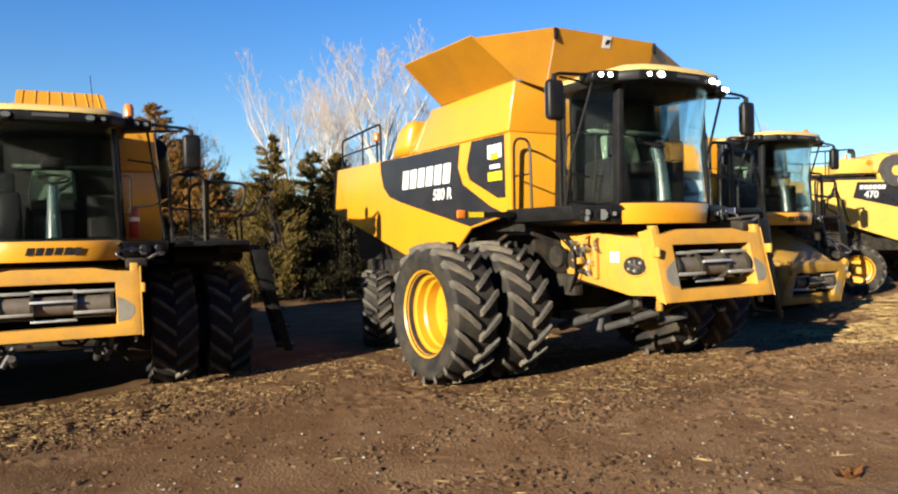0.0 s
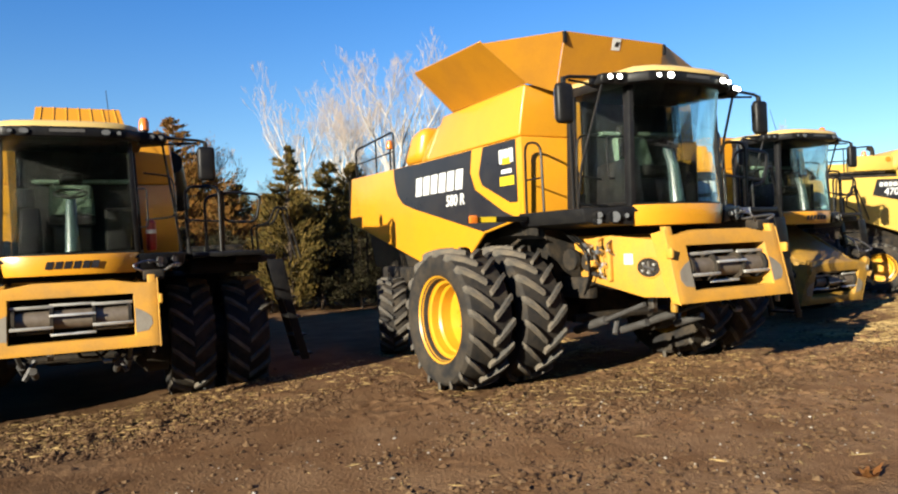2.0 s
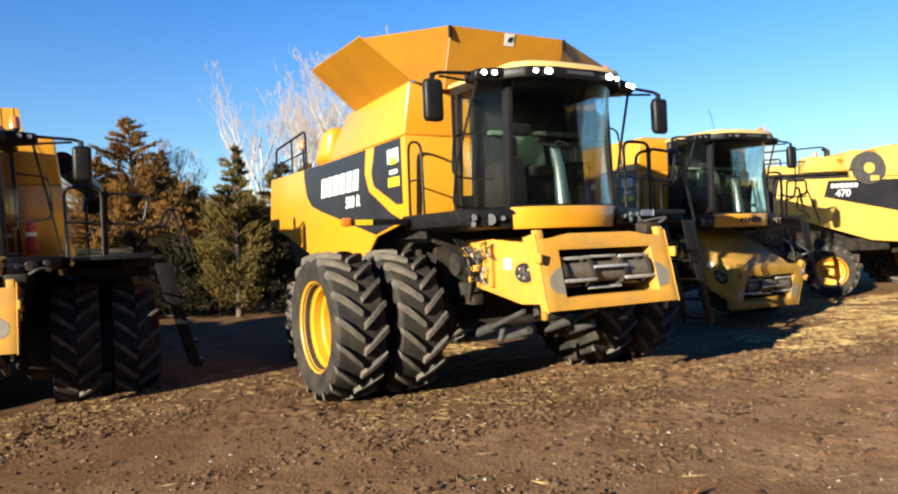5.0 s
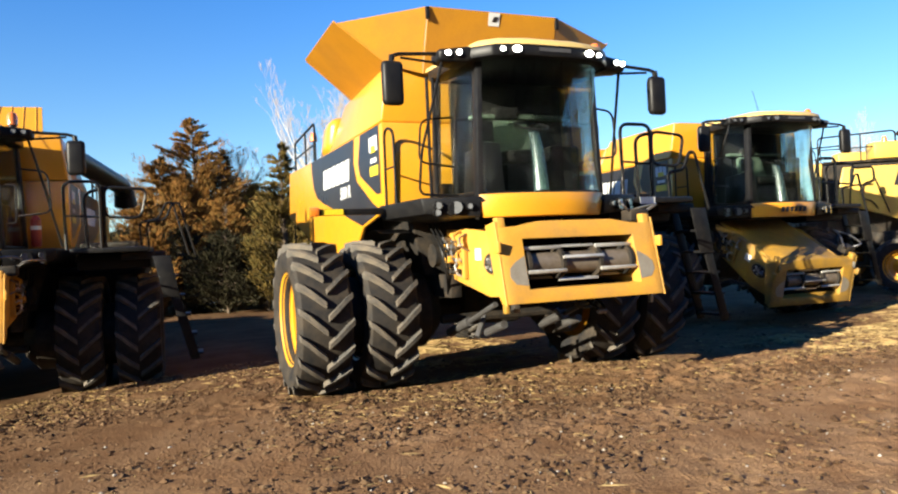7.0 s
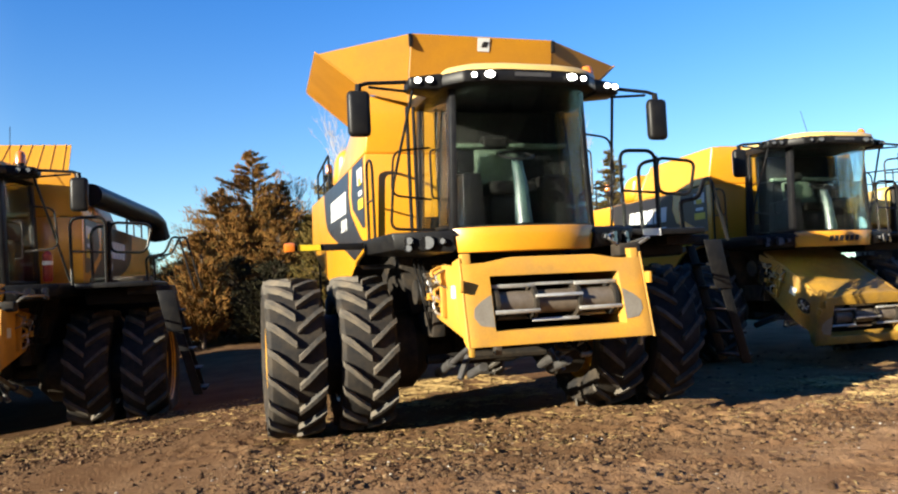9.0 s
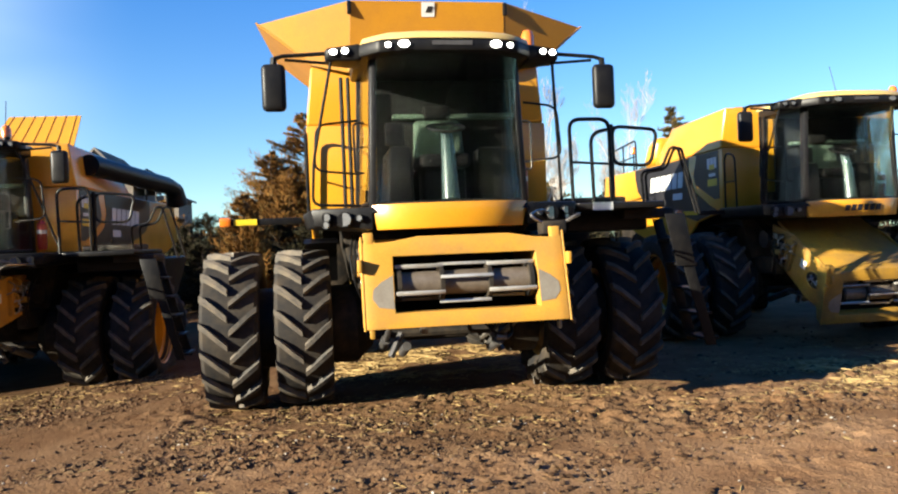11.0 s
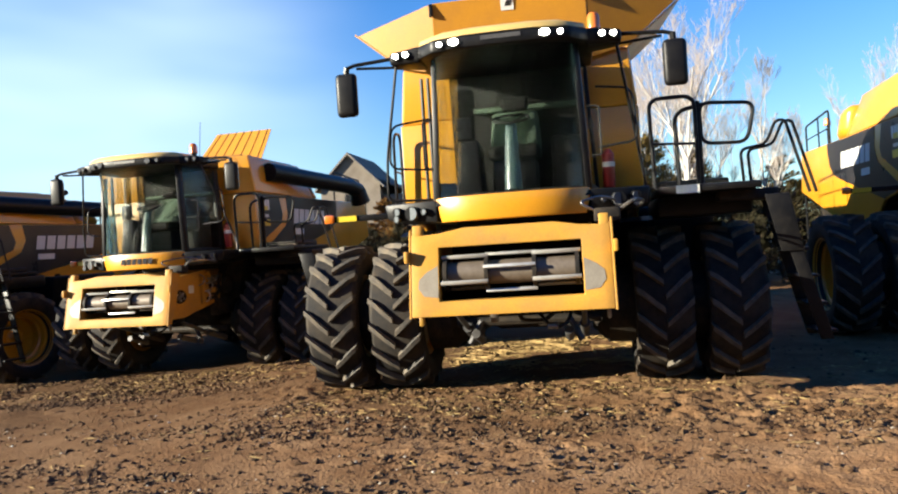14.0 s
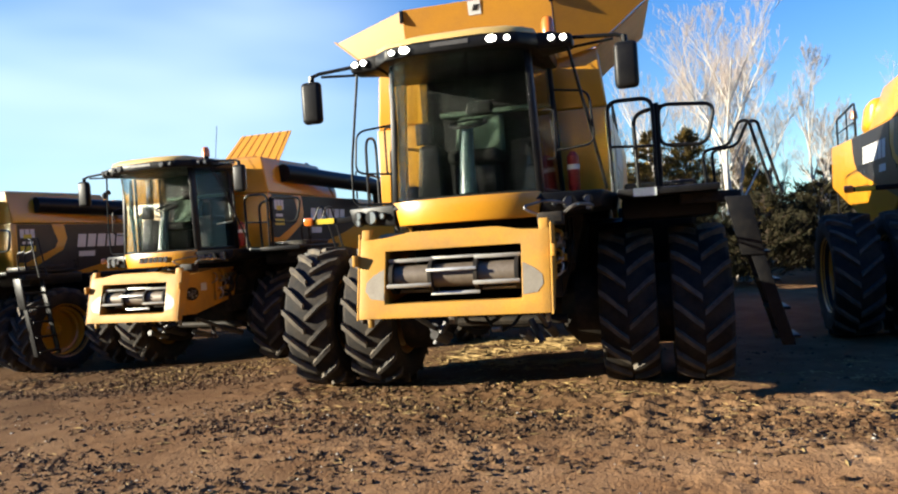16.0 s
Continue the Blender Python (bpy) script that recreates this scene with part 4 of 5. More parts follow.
        part("worn_patch", moved(prism([(x, yy(z) - 0.004, z) for x, z in ((s * 0.725, 1.34), (s * 0.87, 1.36), (s * 0.93, 1.44), (s * 0.92, 1.53), (s * 0.84, 1.60), (s * 0.725, 1.66))], (0, 0.003, 0)), m), WORN, house, "bare grey patch worn through the paint", 0)
        # side of the feeder channel with its oval service hole
        side_ob = part("channel_side", moved(prism([(s * 0.80, y, z) for y, z in ((-2.45, 1.22), (-1.9, 1.20), (-0.7, 1.42), (-0.55, 1.92), (-1.2, 2.02), (-2.40, 1.90))], (s * 0.04, 0, 0), 0.008), m), F, top)
        hole = [(s * 0.842, -2.0 + 0.21 * math.cos(a), 1.58 + 0.13 * math.sin(a)) for a in [2 * math.pi * k / 20 for k in range(20)]]
        part("service_hole", moved(prism(hole, (s * 0.006, 0, 0)), m), UNDER, side_ob, "dark oval opening")
        part("hole_rim", moved(tube(hole, 0.014, 6, True), m), F, side_ob)
        part("hole_fitting", moved(add_tube(tube([(s * 0.856, -2.12, 1.55), (s * 0.856, -1.93, 1.60)], 0.028), [(s * 0.85, -2.02, 1.5), (s * 0.87, -2.02, 1.66)], 0.02), m), STEEL, side_ob)
        for k, (y0, z0) in enumerate(((-1.18, 1.78), (-1.05, 1.62), (-1.12, 1.48), (-0.92, 1.86))):
            part("valve_fitting", moved(add_tube(tube([(s * 0.84, y0, z0), (s * 1.0, y0 - 0.03, z0 + 0.02)], 0.035 + 0.01 * (k % 2), 8), [(s * 0.97, y0 - 0.1, z0), (s * 0.97, y0 + 0.09, z0 + 0.03)], 0.02, 6), m), (STEEL, F, UNDER, STEEL)[k], side_ob)
        part("safety_sticker", moved(box(*sorted((s * 0.842, s * 0.846)), -1.72, -1.56, 1.62, 1.76, 0.0), m), WHITE, side_ob)
        part("stiffener", moved(box(*sorted((s * 0.84, s * 0.90)), -1.35, -1.27, 1.40, 1.95, 0.008), m), F, side_ob)
        part("pivot_flange", moved(tube([(s * 0.8, -0.95, 1.66), (s * 0.95, -0.95, 1.66)], 0.13, 18), m), UNDER, side_ob)
        part("drive_pulley", moved(tube([(s * 0.98, -0.7, 1.7), (s * 1.05, -0.7, 1.7)], 0.15, 20), m), UNDER, top)
        # lift cylinders
        part("lift_cylinder", add_tube(tube([(s * 0.70, -0.35, 0.66), (s * 0.70, -1.0, 0.85)], 0.06, 12), [(s * 0.70, -1.0, 0.85), (s * 0.70, -1.75, 1.10 if feeder == "raised" else 0.75)], 0.032, 10), CYL, top, "grey hydraulic lift cylinder")
        part("lift_link", add_tube(tube([(s * 0.52, -1.1, 0.70), (s * 0.52, -1.6, 0.84)], 0.05, 10), [(s * 0.52, -1.05, 0.92), (s * 0.66, -1.12, 0.66)], 0.04, 8), CYL, top)
        for k in range(3):
            part("hose", tube(rounded([(s * (0.92 + 0.05 * k), -0.55, 2.1), (s * (0.98 + 0.05 * k), -0.98 - 0.05 * k, 1.9 - 0.05 * k), (s * (0.95 + 0.04 * k), -1.1, 1.5), (s * 0.9, -0.8, 1.2)], 0.3, 6), 0.012, 6), BLACK, top)
        for k, (y0, z0, r, mt) in enumerate(((-1.22, 1.88, 0.030, F), (-1.14, 1.70, 0.022, STEEL), (-1.30, 1.66, 0.026, F), (-1.24, 1.52, 0.020, SLAT), (-1.02, 1.78, 0.018, SLAT), (-1.40, 1.84, 0.016, STEEL))):
            part("valve_pipe", moved(tube(rounded([(s * 0.85, y0, z0 - 0.10), (s * 0.95, y0, z0 - 0.06), (s * 0.97, y0 + 0.02, z0 + 0.05), (s * 0.86, y0 + 0.05, z0 + 0.10)], 0.03), r * 0.7, 8), m), mt, side_ob)
            part("valve_nut", moved(tube([(s * 0.93, y0 + 0.01, z0 - 0.03), (s * 0.985, y0 + 0.01, z0 - 0.03)], r, 6), m), (STEEL, F, SLAT)[k % 3], side_ob)
        for k, (y0, z0) in enumerate(((-2.10, 1.62), (-2.0, 1.52), (-1.92, 1.63), (-1.90, 1.54))):
            part("hole_bolt", moved(tube([(s * 0.848, y0, z0), (s * 0.87, y0, z0)], 0.018, 6), m), SLAT, side_ob)
    part("channel_top", moved(hull([(-0.80, -2.40, 1.86), (0.80, -2.40, 1.86), (0.80, -0.6, 1.96), (-0.80, -0.6, 1.96), (-0.80, -2.40, 1.91), (0.80, -2.40, 1.91), (0.80, -0.6, 2.02), (-0.80, -0.6, 2.02)], 0.01), m), F, top)
    part("channel_floor", moved(hull([(-0.80, -2.5, 1.20), (0.80, -2.5, 1.20), (0.80, -0.6, 1.38), (-0.80, -0.6, 1.38), (-0.80, -2.5, 1.25), (0.80, -2.5, 1.25), (0.80, -0.6, 1.43), (-0.80, -0.6, 1.43)], 0.01), m), UNDER, top)
    part("channel_back", moved(box(-0.78, 0.78, -1.3, -1.25, 1.3, 1.95, 0.0), m), UNDER, top)
    drum = part("feeder_drum", moved(lathe_x([(-0.68, 0.001), (-0.68, 0.122), (0.68, 0.122), (0.68, 0.001)], 24), m @ pose(0, -2.40, 1.56)), DRUM, top, "dusty steel feeder drum")
    for x in (-0.66, -0.24, 0.24, 0.66):
        part("drum_ring", moved(lathe_x([(-0.02, 0.1), (-0.02, 0.175), (0.02, 0.175), (0.02, 0.1)], 24), m @ pose(x, -2.40, 1.56)), UNDER, drum)
    for x0, x1, aa in ((-0.68, -0.24, (20, 115, 215, 300)), (-0.24, 0.24, (70, 165, 260, 350)), (0.24, 0.68, (20, 115, 215, 300))):
        for a in aa:
            r = radians(a)
            part("slat_bar", moved(box(x0 - 0.02, x1 + 0.02, -0.016, 0.016, -0.017, 0.017, 0.005), m @ pose(0, -2.40, 1.56) @ pose(0, 0, 0, a) @ pose(0, 0, 0.188)), SLAT, drum)
    part("coupler_block", moved(box(0.86, 1.12, -2.30, -2.10, 2.0, 2.14, 0.02), m), UNDER, top)
    part("coupler_hose", moved(tube(rounded([(1.1, -2.2, 2.1), (1.25, -2.3, 2.2), (1.4, -1.9, 2.2), (1.35, -1.55, 2.15)], 0.2), 0.018, 6), m), STEEL, top)
    part("coupler_hose", moved(tube(rounded([(0.9, -2.25, 2.1), (0.7, -2.35, 2.2), (0.95, -2.0, 2.28), (1.2, -1.6, 2.2)], 0.2), 0.014, 6), m), STEEL, top)
    part("cross_tube", tube([(-0.9, -0.55, 0.86), (0.9, -0.55, 0.86)], 0.06), UNDER, top)
    part("header_latch", box(-0.96, -0.91, -2.52, -2.44, 1.05, 1.17, 0.012), DIRTY, top)
    part("header_latch", box(0.92, 0.96, -2.52, -2.46, 1.05, 1.17, 0.012), STEEL, top)
    part("drain_pipe", tube(rounded([(0.05, -2.3, 1.18), (0.05, -2.3, 1.05), (0.3, -2.2, 1.02), (0.42, -2.1, 1.12)], 0.08), 0.022, 8), UNDER, top)
    part("return_hose", tube(rounded([(0.2, -2.2, 1.16), (0.38, -2.35, 0.94), (0.52, -2.2, 0.98), (0.6, -1.8, 1.14)], 0.12), 0.017, 8), STEEL_BLACK, top)
    part("coupling", tube([(0.33, -2.31, 0.98), (0.43, -2.32, 0.98)], 0.034, 10), STEEL, top)
    part("skid_bracket", box(-0.35, -0.27, -1.55, -1.45, 0.95, 1.2, 0.01), STEEL, top)
    return top


def put(ob, x, y, yaw, z=None):
    ob.matrix_basis = pose(x, y, float(lie(x, y)) if z is None else z, 0, 0, yaw)
    return ob


put(combine("yellow and black combine harvester with open grain hopper and lit lamps", "open", "raised", "580 R", lit=True, auger=False), 0, 0, 0, 0.0)
put(combine("yellow combine harvester in shade with a ribbed tank flap raised", "ribbed", "raised", mark=True), -6.98, 4.16, -3.6, -0.32)
put(combine("yellow combine harvester with a dusty lowered feeder house", "closed", "lowered", mark=True), 7.41, 3.22, -1.7, 0.01)
put(combine("older pale yellow combine harvester turned with its tail towards the row", "closed", "lowered", "470", yellow=PALE, auger=False, old=True), 17.85, 2.8, 60, 0.12)
put(combine("dark-sided combine harvester with black panels in shade", "closed", "raised"), -13.6, 4.6, -12, -0.48)

# plain unseen wall added behind the camera; closes the yard, cuts low sky light
tagged(part("sky_block_wall", box(-60, 70, -34.4, -34.0, -1.0, 11.0, 0.0), UNDER, None), "plain unseen dark wall added to hold back low sky light", "wall", kind="structure")


# ---- trees and far things ----
def raw(name, verts, faces, mat, smooth=True):
    me = bpy.data.meshes.new(name)
    me.from_pydata(verts, [], faces)
    me.materials.append(mat)
    if smooth:
        me.shade_smooth()
    return me


def stick(verts, faces, a, b, ra, rb, sides):
    t = (b - a).normalized()
    u = t.orthogonal().normalized()
    w = t.cross(u)
    k0 = len(verts)
    for p, r in ((a, ra), (b, rb)):
        for k in range(sides):
            q = 2 * math.pi * k / sides
            verts.append(tuple(p + (u * math.cos(q) + w * math.sin(q)) * r))
    for k in range(sides):
        j = (k + 1) % sides
        faces.append((k0 + k, k0 + j, k0 + sides + j, k0 + sides + k))


BARK = material("pale_bark", (0.484, 0.452, 0.408), 0.85, other=(0.268, 0.23, 0.197), scale=5, amount=0.7, fine=30, bump=0.3, bump_scale=20, gloss=0.1)
TWIG = material("pale_twigs", (0.281, 0.236, 0.208), 0.85, other=(0.203, 0.163, 0.141), scale=2, amount=0.6, fine=30, gloss=0.1)
DARKBARK = material("brown_bark", (0.09, 0.065, 0.045), 0.9, other=(0.05, 0.04, 0.03), scale=6, amount=0.7, fine=30, gloss=0.1)


def leaf_material(name, a, b, c):
    m = bpy.data.materials.new(name)
    m.use_nodes = True
    n, l = m.node_tree.nodes, m.node_tree.links
    p = n["Principled BSDF"]
    p.inputs["Roughness"].default_value = 0.75
    p.inputs["Specular IOR Level"].default_value = 0.1
    g = n.new("ShaderNodeNewGeometry")
    r = n.new("ShaderNodeValToRGB")
    r.color_ramp.elements[0].color, r.color_ramp.elements[1].color = (*a, 1), (*c, 1)
    e = r.color_ramp.elements.new(0.5)
    e.color = (*b, 1)
    l.new(g.outputs["Random Per Island"], r.inputs[0])
    tc = n.new("ShaderNodeTexCoord")
    no = n.new("ShaderNodeTexNoise")
    no.inputs["Scale"].default_value = 1.3
    l.new(tc.outputs["Object"], no.inputs["Vector"])
    mr = n.new("ShaderNodeMapRange")
    mr.inputs["To Min"].default_value, mr.inputs["To Max"].default_value = 0.55, 1.45
    l.new(no.outputs[0], mr.inputs["Value"])
    mx = n.new("ShaderNodeMix")
    mx.data_type, mx.blend_type = "RGBA", "MULTIPLY"
    mx.inputs["Factor"].default_value = 1.0
    l.new(r.outputs[0], mx.inputs["A"])
    l.new(mr.outputs[0], mx.inputs["B"])
    l.new(mx.outputs["Result"], p.inputs["Base Color"])
    return m


RUSTY = leaf_material("rusty_cedar", (0.0852, 0.0382, 0.00898), (0.162, 0.0741, 0.0158), (0.0674, 0.0494, 0.0135))
OLIVE = leaf_material("olive_cedar", (0.0299, 0.0251, 0.00646), (0.101, 0.0641, 0.0148), (0.0506, 0.0418, 0.0102))
# shrub leaves near black: the shade behind the row is in their colour
SHADELEAF = leaf_material("shade_dark_shrub", (0.0104, 0.00972, 0.00487), (0.0244, 0.0191, 0.0087), (0.0174, 0.0174, 0.00696))


def bare_tree(x, y, h, seed, spread=0.33, label="tall bare pale-barked tree in winter"):
    rng = random.Random(seed)
    tv, tf, wv, wf = [], [], [], []

    def grow(p, d, length, r, level):
        n = 5 if level < 2 else 3
        pts = [p]
        for i in range(n):
            d = (d + Vector((rng.uniform(-1, 1), rng.uniform(-1, 1), rng.uniform(-0.3, 0.7))) * (0.10 if level == 0 else 0.17)).normalized()
            q = p + d * (length / n)
            ra, rb = r * (1 - 0.75 * i / n), r * (1 - 0.75 * (i + 1) / n)
            if level < 3:
                stick(tv, tf, p, q, ra, rb, 6 if level == 0 else 4)
            else:
                stick(wv, wf, p, q, max(ra * 0.75, 0.006), max(rb * 0.75, 0.0045), 3)
            p = q
            pts.append((p, d, rb))
        if level < 5:
            kids = (7, 6, 5, 3, 2)[level]
            for k in range(kids):
                t = rng.uniform(0.3 if level == 0 else 0.15, 0.95)
                q, dd, rr = pts[1 + min(n - 1, int(t * n))]
                az = rng.uniform(0, 2 * math.pi)
                side = Vector((math.cos(az), math.sin(az), 0))
                nd = (dd * rng.uniform(0.7, 1.0) + side * rng.uniform(0.36, 0.72) + Vector((0, 0, 0.45))).normalized()
                grow(q, nd, length * rng.uniform(0.36, 0.56) * (1.2 - 0.45 * t), max(rr * (0.95 if level == 0 else 0.62), 0.011), level + 1)

    base = Vector((0, 0, -0.3))
    for k in range(2):
        grow(base + Vector((0.35 * k, 0.2 * k, 0)), Vector((rng.uniform(-0.14, 0.14) * (k + 0.5), rng.uniform(-0.1, 0.1), 1)).normalized(), h * (0.92 if k == 0 else rng.uniform(0.6, 0.8)), h * (0.0125 if k == 0 else 0.0095), 0)
    k = (h + 0.3) / (max(v[2] for v in tv + wv) + 0.3)     # grown to its full height h
    tv, wv = [[(v[0] * k, v[1] * k, (v[2] + 0.3) * k - 0.3) for v in vs] for vs in (tv, wv)]
    top = new("bare_tree")
    tagged(top, label, "tree", "bare trees behind the machines")
    top.location = (x, y, float(lie(x, y)))
    a = new("trunk", raw("trunk", tv, tf, BARK))
    b = new("crown", raw("crown", wv, wf, TWIG))
    a.parent = b.parent = top
    return top


def cedar(x, y, h, w, seed, mat, label, dens=1.0, name="cedar_tree", group="cedars behind the machines", taper=0.72, spire=False):
    """A narrow evergreen: tapered trunk, whorls of limbs, thousands of small upturned sprays."""
    rng = random.Random(seed)
    tv, tf, lv, lf = [], [], [], []
    stick(tv, tf, Vector((0, 0, -0.2)), Vector((0.05, 0, h * 0.5)), 0.02 * h, 0.012 * h, 8)
    stick(tv, tf, Vector((0.05, 0, h * 0.5)), Vector((0, 0, h)), 0.012 * h, 0.006, 8)
    n = int((190 if spire else 150) * dens * h / 6)
    for i in range(n):
        u = (i + rng.random()) / n
        z = h * (0.03 + 0.95 * u)
        lobe = 0.70 + 0.38 * rng.random()
        reach = w * lobe * min(1.0, (1 - u) ** taper * 1.12) * (0.78 + 0.22 * min(1, u * 5)) + 0.06
        az = rng.uniform(0, 2 * math.pi)
        d = Vector((math.cos(az), math.sin(az), rng.uniform(0.3, 1.15) if name == "cedar_tree" else rng.uniform(0.05, 0.55)))
        if spire and u > 0.55:          # bare-looking leader with long single limbs
            d.z *= 0.3
            reach *= rng.uniform(0.45, 1.3)
        root, tip = Vector((0, 0, z)), Vector((0, 0, z)) + d * reach
        stick(tv, tf, root, tip, 0.022, 0.006, 3)
        m = int((44 + 130 * reach) * dens)
        for k in range(m):
            t = rng.uniform(0.22, 1.05)
            s = (0.08 + 0.06 * reach) * (0.38 if spire and u > 0.55 else 1.0)
            p = root + (tip - root) * t + Vector((rng.gauss(0, s * 0.6), rng.gauss(0, s * 0.6), rng.gauss(0, s * 0.55)))
            L = rng.uniform(0.09, 0.22) if spire and u > 0.55 else rng.uniform(0.08, 0.24)
            dd = (d + Vector((rng.gauss(0, 0.38), rng.gauss(0, 0.38), rng.gauss(0.4, 0.4)))).normalized()
            o = dd.orthogonal().normalized()
            o = (o * math.cos(k) + dd.cross(o) * math.sin(k)) * L * 0.085
            k0 = len(lv)
            lv.extend((tuple(p - o * 0.4), tuple(p + dd * L * 0.5 - o), tuple(p + dd * L), tuple(p + dd * L * 0.5 + o)))
            lf.append((k0, k0 + 1, k0 + 2, k0 + 3))
    top = new(name)
    tagged(top, label, "tree" if name == "cedar_tree" else "shrub", group)
    top.location = (x, y, float(lie(x, y)))
    a = new("trunk", raw("trunk", tv, tf, DARKBARK))
    b = new("crown", raw("crown", lv, lf, mat, False))
    a.parent = b.parent = top
    return top


CEDAR_R = "rust-brown winter cedar with a pointed ragged crown"
CEDAR_O = "olive-brown cedar with a ragged pointed crown"
for x, y, h, w, mat, spire in (
        (-2.1, 23.7, 8.0, 3.1, RUSTY, True), (-3.5, 22.6, 6.2, 2.0, RUSTY, True), (-0.9, 24.3, 6.7, 2.2, RUSTY, True), (-4.6, 23.4, 4.4, 1.6, RUSTY, True), (-2.6, 21.6, 4.9, 2.4, RUSTY, False), (-1.2, 21.8, 4.5, 2.1, RUSTY, False),
        (0.3, 23.0, 5.0, 1.9, OLIVE, False), (0.0, 15.2, 5.6, 1.2, OLIVE, True), (2.0, 16.8, 5.3, 1.7, OLIVE, True), (3.2, 17.4, 5.3, 1.8, OLIVE, False), (1.0, 17.6, 4.2, 1.6, OLIVE, False),
        (-4.1, 17.0, 4.0, 1.1, RUSTY, True), (0.4, 19.0, 4.2, 1.8, RUSTY, False), (-1.4, 18.8, 4.4, 1.4, RUSTY, True), (-2.9, 19.4, 3.9, 1.3, RUSTY, False), (5.6, 23.0, 5.2, 1.8, OLIVE, False), (14.6, 22.5, 7.7, 1.7, OLIVE, True),
        (-8.2, 24.0, 4.6, 1.9, RUSTY, True), (9.5, 24.5, 4.8, 1.8, OLIVE, True)):
    cedar(x, y, h, w, int(x * 10) + 78, mat, CEDAR_R if mat is RUSTY else CEDAR_O, taper=0.72 if spire else 0.9, spire=spire)
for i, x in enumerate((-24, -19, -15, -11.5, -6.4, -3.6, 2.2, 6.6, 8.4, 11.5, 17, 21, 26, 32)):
    cedar(x, 23 + (i % 3) * 1.3, 3.2 + (i * 7 % 5) * 0.22, 2.3, 300 + i, SHADELEAF, "scrubby shrub with the shade of the row put into its colour", 0.8, "shrub", "shrubs behind the machines")
# low dark fill; the last four are added to shade the cedars' feet
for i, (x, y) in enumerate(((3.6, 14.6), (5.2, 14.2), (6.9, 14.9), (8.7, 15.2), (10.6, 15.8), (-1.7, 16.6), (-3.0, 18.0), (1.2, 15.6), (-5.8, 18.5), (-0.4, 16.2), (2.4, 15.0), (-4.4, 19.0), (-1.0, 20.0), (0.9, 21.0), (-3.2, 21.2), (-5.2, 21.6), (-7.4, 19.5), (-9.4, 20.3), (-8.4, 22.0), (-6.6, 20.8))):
    cedar(x, y, 2.5 + (i * 5 % 4) * 0.25, 1.7, 350 + i, SHADELEAF, "scrubby shrub with the shade of the row put into its colour", 0.9, "shrub", "shrubs behind the machines")
# unseen shrubs added behind the left machines to cast shade on the cedars
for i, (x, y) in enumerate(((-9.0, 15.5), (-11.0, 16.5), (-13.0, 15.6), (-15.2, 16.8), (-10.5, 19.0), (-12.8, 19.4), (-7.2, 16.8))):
    cedar(x, y, 3.0 + (i % 3) * 0.15, 1.9, 400 + i, SHADELEAF, "scrubby shrub with the shade of the row put into its colour", 0.7, "shrub", "shrubs behind the machines")
for i, (x, y, h) in enumerate(((4.6, 16.0, 10.2), (2.4, 19.5, 9.5), (4.7, 22.0, 9.4), (6.5, 24.0, 11.0), (7.7, 20.0, 8.3), (0.9, 25.5, 7.0), (13.1, 24.6, 10.0), (53, 36, 12), (58, 40, 11))):
    bare_tree(x, y, h, 40 + i)

# far barn behind the row
SHINGLE = material("grey_shingle", (0.165, 0.146, 0.126), 0.9, other=(0.0969, 0.0872, 0.0775), scale=1.2, amount=0.8, fine=8, bump=0.3, bump_scale=5, gloss=0.1)
BOARD = material("weathered_board", (0.173, 0.147, 0.119), 0.85, other=(0.106, 0.0863, 0.0663), scale=0.9, amount=0.8, fine=8, gloss=0.1)
barn = new("barn")
tagged(barn, "grey gabled barn with a weathered shingle roof", "building")
barn.location = (-21.0, 60.0, 0.0)
part("wall", box(-3.0, 3.0, 0, 9, -1.0, 8.3, 0.0), BOARD, barn)
part("gable_wall", prism([(-3.0, 0.0, 8.3), (3.0, 0.0, 8.3), (0, 0.0, 11.2)], (0, 9, 0)), BOARD, barn)
for s in (-1, 1):
    part("roof", prism([(0, -0.4, 11.5), (s * 3.5, -0.4, 8.0), (s * 3.5, -0.4, 7.8), (0, -0.4, 11.25)], (0, 9.8, 0)), SHINGLE, barn)
part("side_wall", box(3.02, 6.6, 1, 8, -1.0, 7.2, 0.0), BOARD, barn)
part("side_roof", prism([(2.6, 0.6, 8.9), (7.0, 0.6, 7.0), (7.0, 0.6, 6.8), (2.6, 0.6, 8.7)], (0, 7.8, 0)), SHINGLE, barn)
part("window", box(-0.6, 0.6, -0.03, 0.0, 6.0, 7.4, 0.0), BLACK, barn)

# ---- litter on the ground ----
STRAW = leaf_material("straw", (0.199, 0.13, 0.0499), (0.293, 0.206, 0.0881), (0.147, 0.0881, 0.0352))
CLOD = leaf_material("clods", (0.033, 0.0176, 0.009), (0.0752, 0.042, 0.0209), (0.12, 0.075, 0.0391))
PEBBLE = leaf_material("pebbles", (0.197, 0.168, 0.133), (0.319, 0.29, 0.249), (0.139, 0.11, 0.0812))
rs = np.random.RandomState(5)


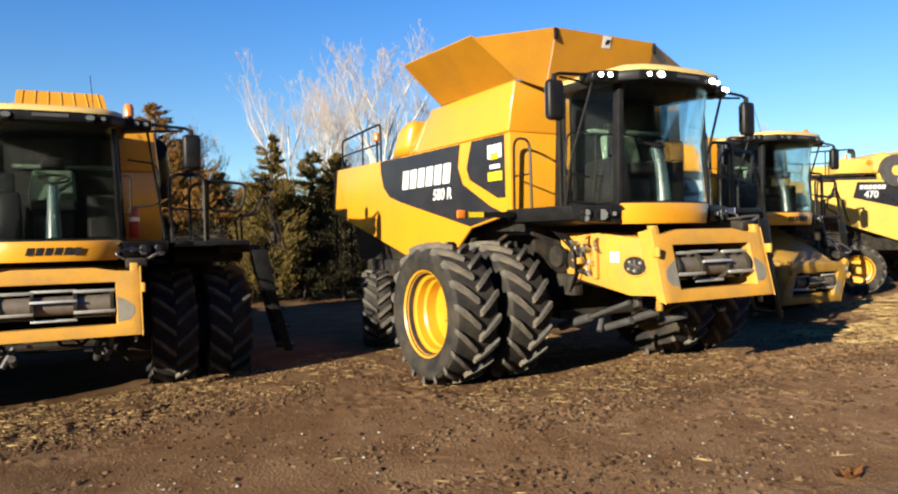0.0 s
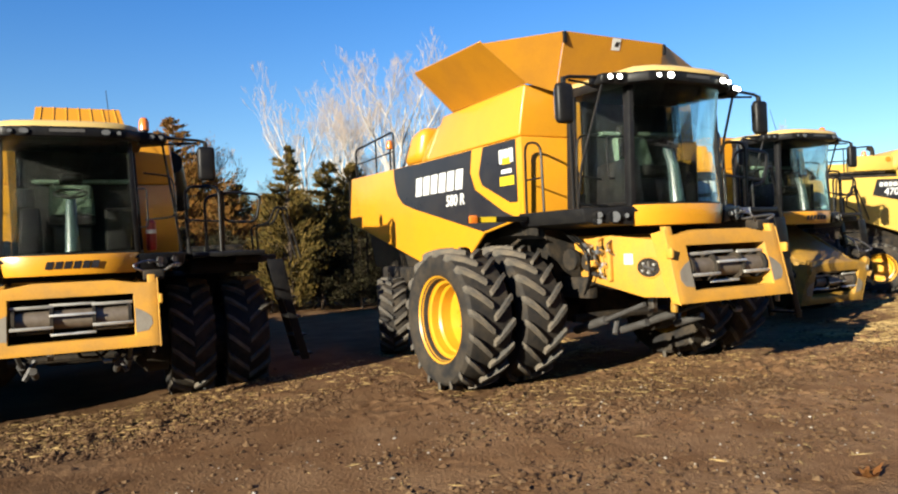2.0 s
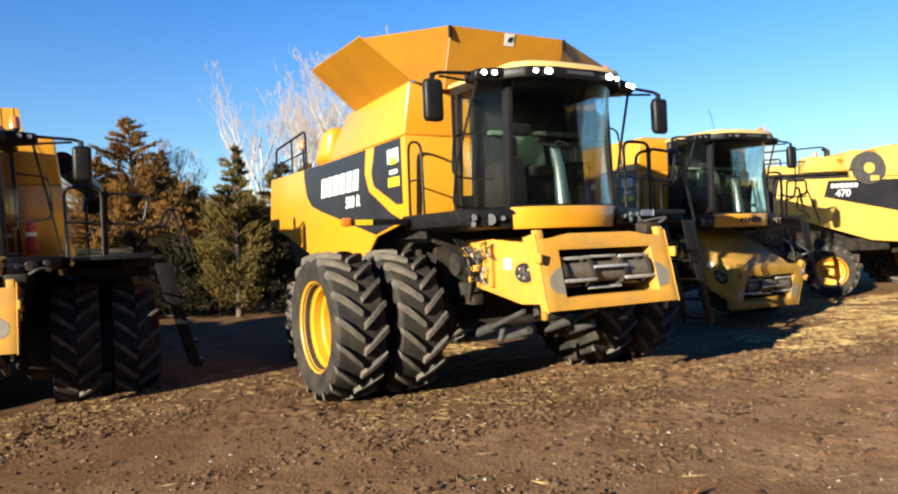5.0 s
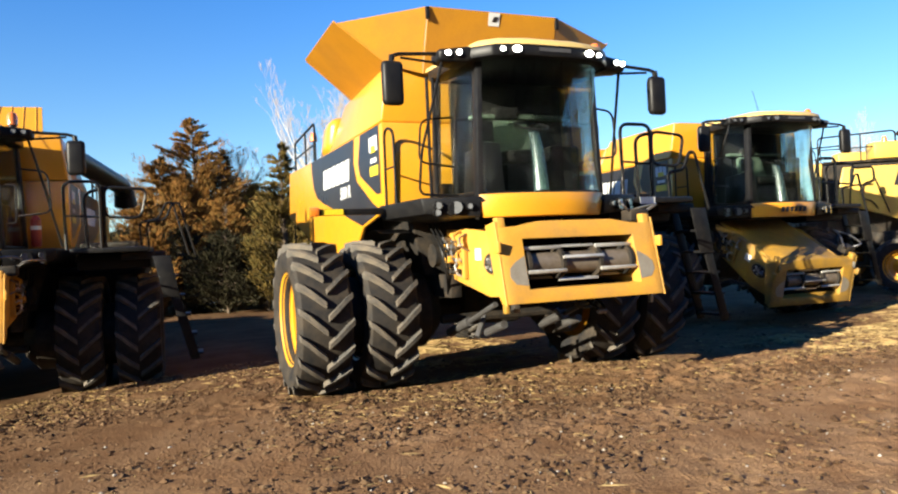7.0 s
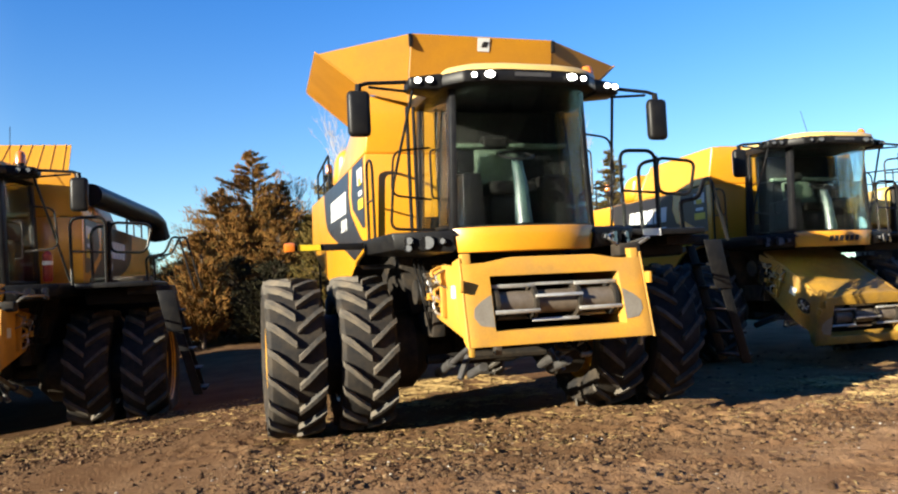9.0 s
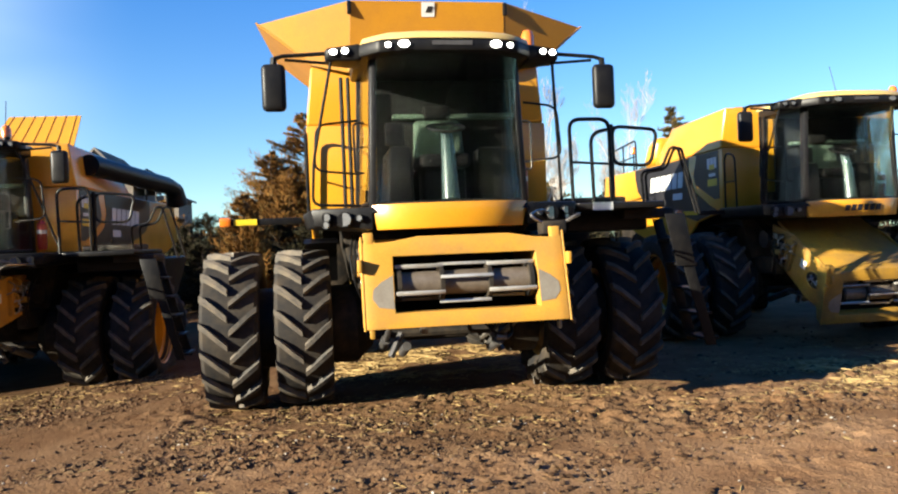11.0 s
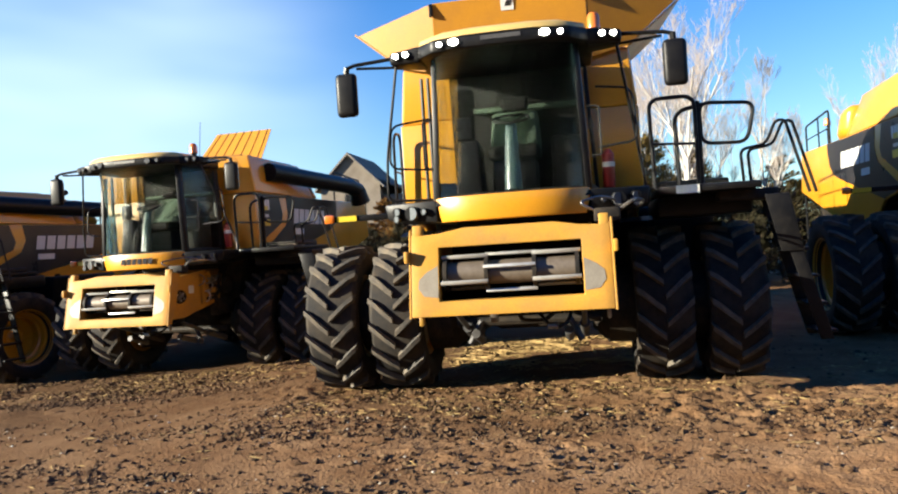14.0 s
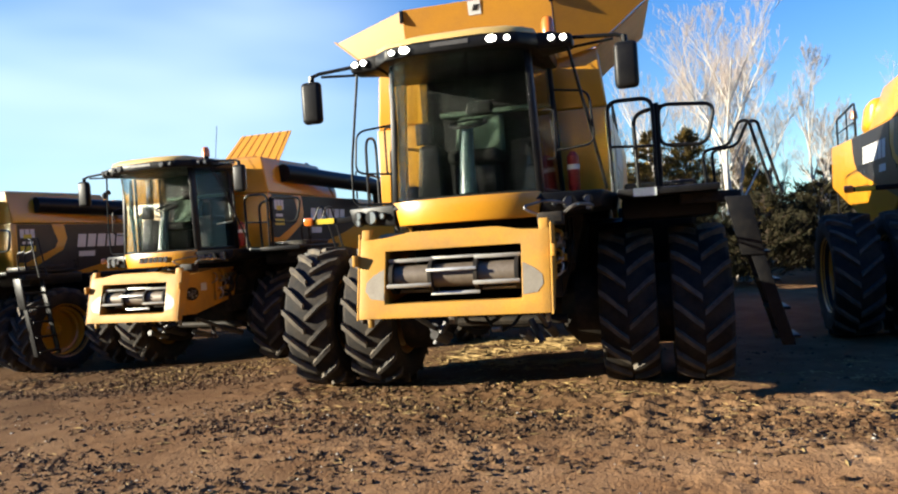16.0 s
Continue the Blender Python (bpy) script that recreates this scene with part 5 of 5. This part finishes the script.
def scatter_points(n, spots):
    """n places: a share spread over each stretch (x0, x1, y0, y1, share)."""
    out = []
    for x0, x1, y0, y1, share in spots:
        k = int(n * share)
        q = np.stack([rs.uniform(x0, x1, k * 2), rs.uniform(y0, y1, k * 2)], 1)
        keep = value_noise(q[:, 0] * 1.1, q[:, 1] * 2.2, 11) * 0.6 + value_noise(q[:, 0] * 3.3, q[:, 1] * 5.0, 12) * 0.4
        out.append(q[np.argsort(-keep + 0.22 * rs.uniform(-1, 1, len(q)))[:k]])      # gathered in drifts
    return np.concatenate(out)


def litter(name, pts, size, flat, mat, label, long=1.0):
    n = len(pts)
    z = ground_height(pts[:, 0], pts[:, 1])
    octa = np.array([(1, 0, 0), (0, 1, 0), (-1, 0, 0), (0, -1, 0), (0, 0, 1), (0, 0, -0.6), (0.72, 0.7, 0.35), (-0.6, 0.75, 0.3)], float)
    fc = np.array([(0, 6, 4), (6, 1, 4), (1, 7, 4), (7, 2, 4), (2, 3, 4), (3, 0, 4), (6, 0, 5), (1, 6, 5), (7, 1, 5), (2, 7, 5), (3, 2, 5), (0, 3, 5)])
    s = np.minimum(size * np.exp(rs.normal(0, 0.6, n)), size * 2.6)
    v = octa[None] * (1 + rs.uniform(-0.35, 0.35, (n, 8, 1)))
    v = v * np.stack([s * long, s, s * flat], 1)[:, None]
    a = rs.uniform(0, 2 * np.pi, n)
    c, q = np.cos(a)[:, None], np.sin(a)[:, None]
    w = np.stack([v[..., 0] * c - v[..., 1] * q, v[..., 0] * q + v[..., 1] * c, v[..., 2]], -1)
    w[..., 0] += pts[:, 0:1]
    w[..., 1] += pts[:, 1:2]
    w[..., 2] += (z + s * flat * 0.25)[:, None]
    f = (fc[None] + (np.arange(n) * 8)[:, None, None]).reshape(-1, 3)
    ob = new(name, raw(name, w.reshape(-1, 3).tolist(), f.tolist(), mat, False))
    return tagged(ob, label, name.replace("_", " "), kind="stuff")


litter("earth_clods", scatter_points(21000, ((-11, -2.6, 0.6, 3.5, 0.36), (-3.2, 9, -2.8, -0.3, 0.30), (-5, 6, -5.6, -2.0, 0.22), (-9, 9, -9.8, -4.6, 0.08), (-10, -3, -5.5, 0.8, 0.09), (-12, 16, -0.5, 4, 0.08))), 0.0165, 0.55, CLOD, "crumbly dark brown clods on bare earth")
litter("straw_bits", scatter_points(15000, ((-11, -2.4, 1.2, 3.6, 0.34), (-3, 9, -2.0, 0.4, 0.26), (-11, 9, -8.0, -2.0, 0.07), (4, 12, -2.2, 1.4, 0.13), (11, 19, -2.5, 3.0, 0.14), (-2, 2, 0.5, 4.5, 0.14))), 0.006, 0.6, STRAW, "scattered pale chopped straw on the earth", 6.5)
litter("straw_heap", scatter_points(9000, ((9.5, 16.5, -1.6, 2.6, 0.55), (5, 10, -1.5, 0.2, 0.28), (-1.4, 1.5, 1.2, 4.2, 0.17))), 0.011, 0.7, STRAW, "loose pale straw lying thick on the earth", 9.0)
litter("pebbles", scatter_points(1700, ((-12, 9, -8.5, -1.0, 1.0),)), 0.0075, 0.7, PEBBLE, "small pale pebbles pressed into the earth")

# a curled dry leaf cluster lying on the track
DRY = leaf_material("dry_leaf", (0.209, 0.0835, 0.0261), (0.313, 0.136, 0.0418), (0.146, 0.0626, 0.0209))
weed = bmesh.new()
rng = random.Random(3)
for k in range(9):
    a = k * 0.75
    L, r = rng.uniform(0.13, 0.22), rng.uniform(0.03, 0.05)
    d = Vector((math.cos(a), math.sin(a) * 0.7, 0))
    o = Vector((-d.y, d.x, 0)) * r
    lo = [weed.verts.new(p) for p in (Vector((0, 0, 0.0)), d * L * 0.5 - o + Vector((0, 0, 0.03)), d * L + Vector((0, 0, rng.uniform(0.05, 0.12))), d * L * 0.5 + o + Vector((0, 0, 0.035)))]
    weed.faces.new(lo)
bmesh.ops.solidify(weed, geom=weed.faces[:], thickness=0.004)
tagged(part("dry_leaf_cluster", weed, DRY, None), "curled rust-brown dry leaves lying on bare earth", "leaves").location = (-1.93, -5.38, float(ground_height(-1.93, -5.38)))
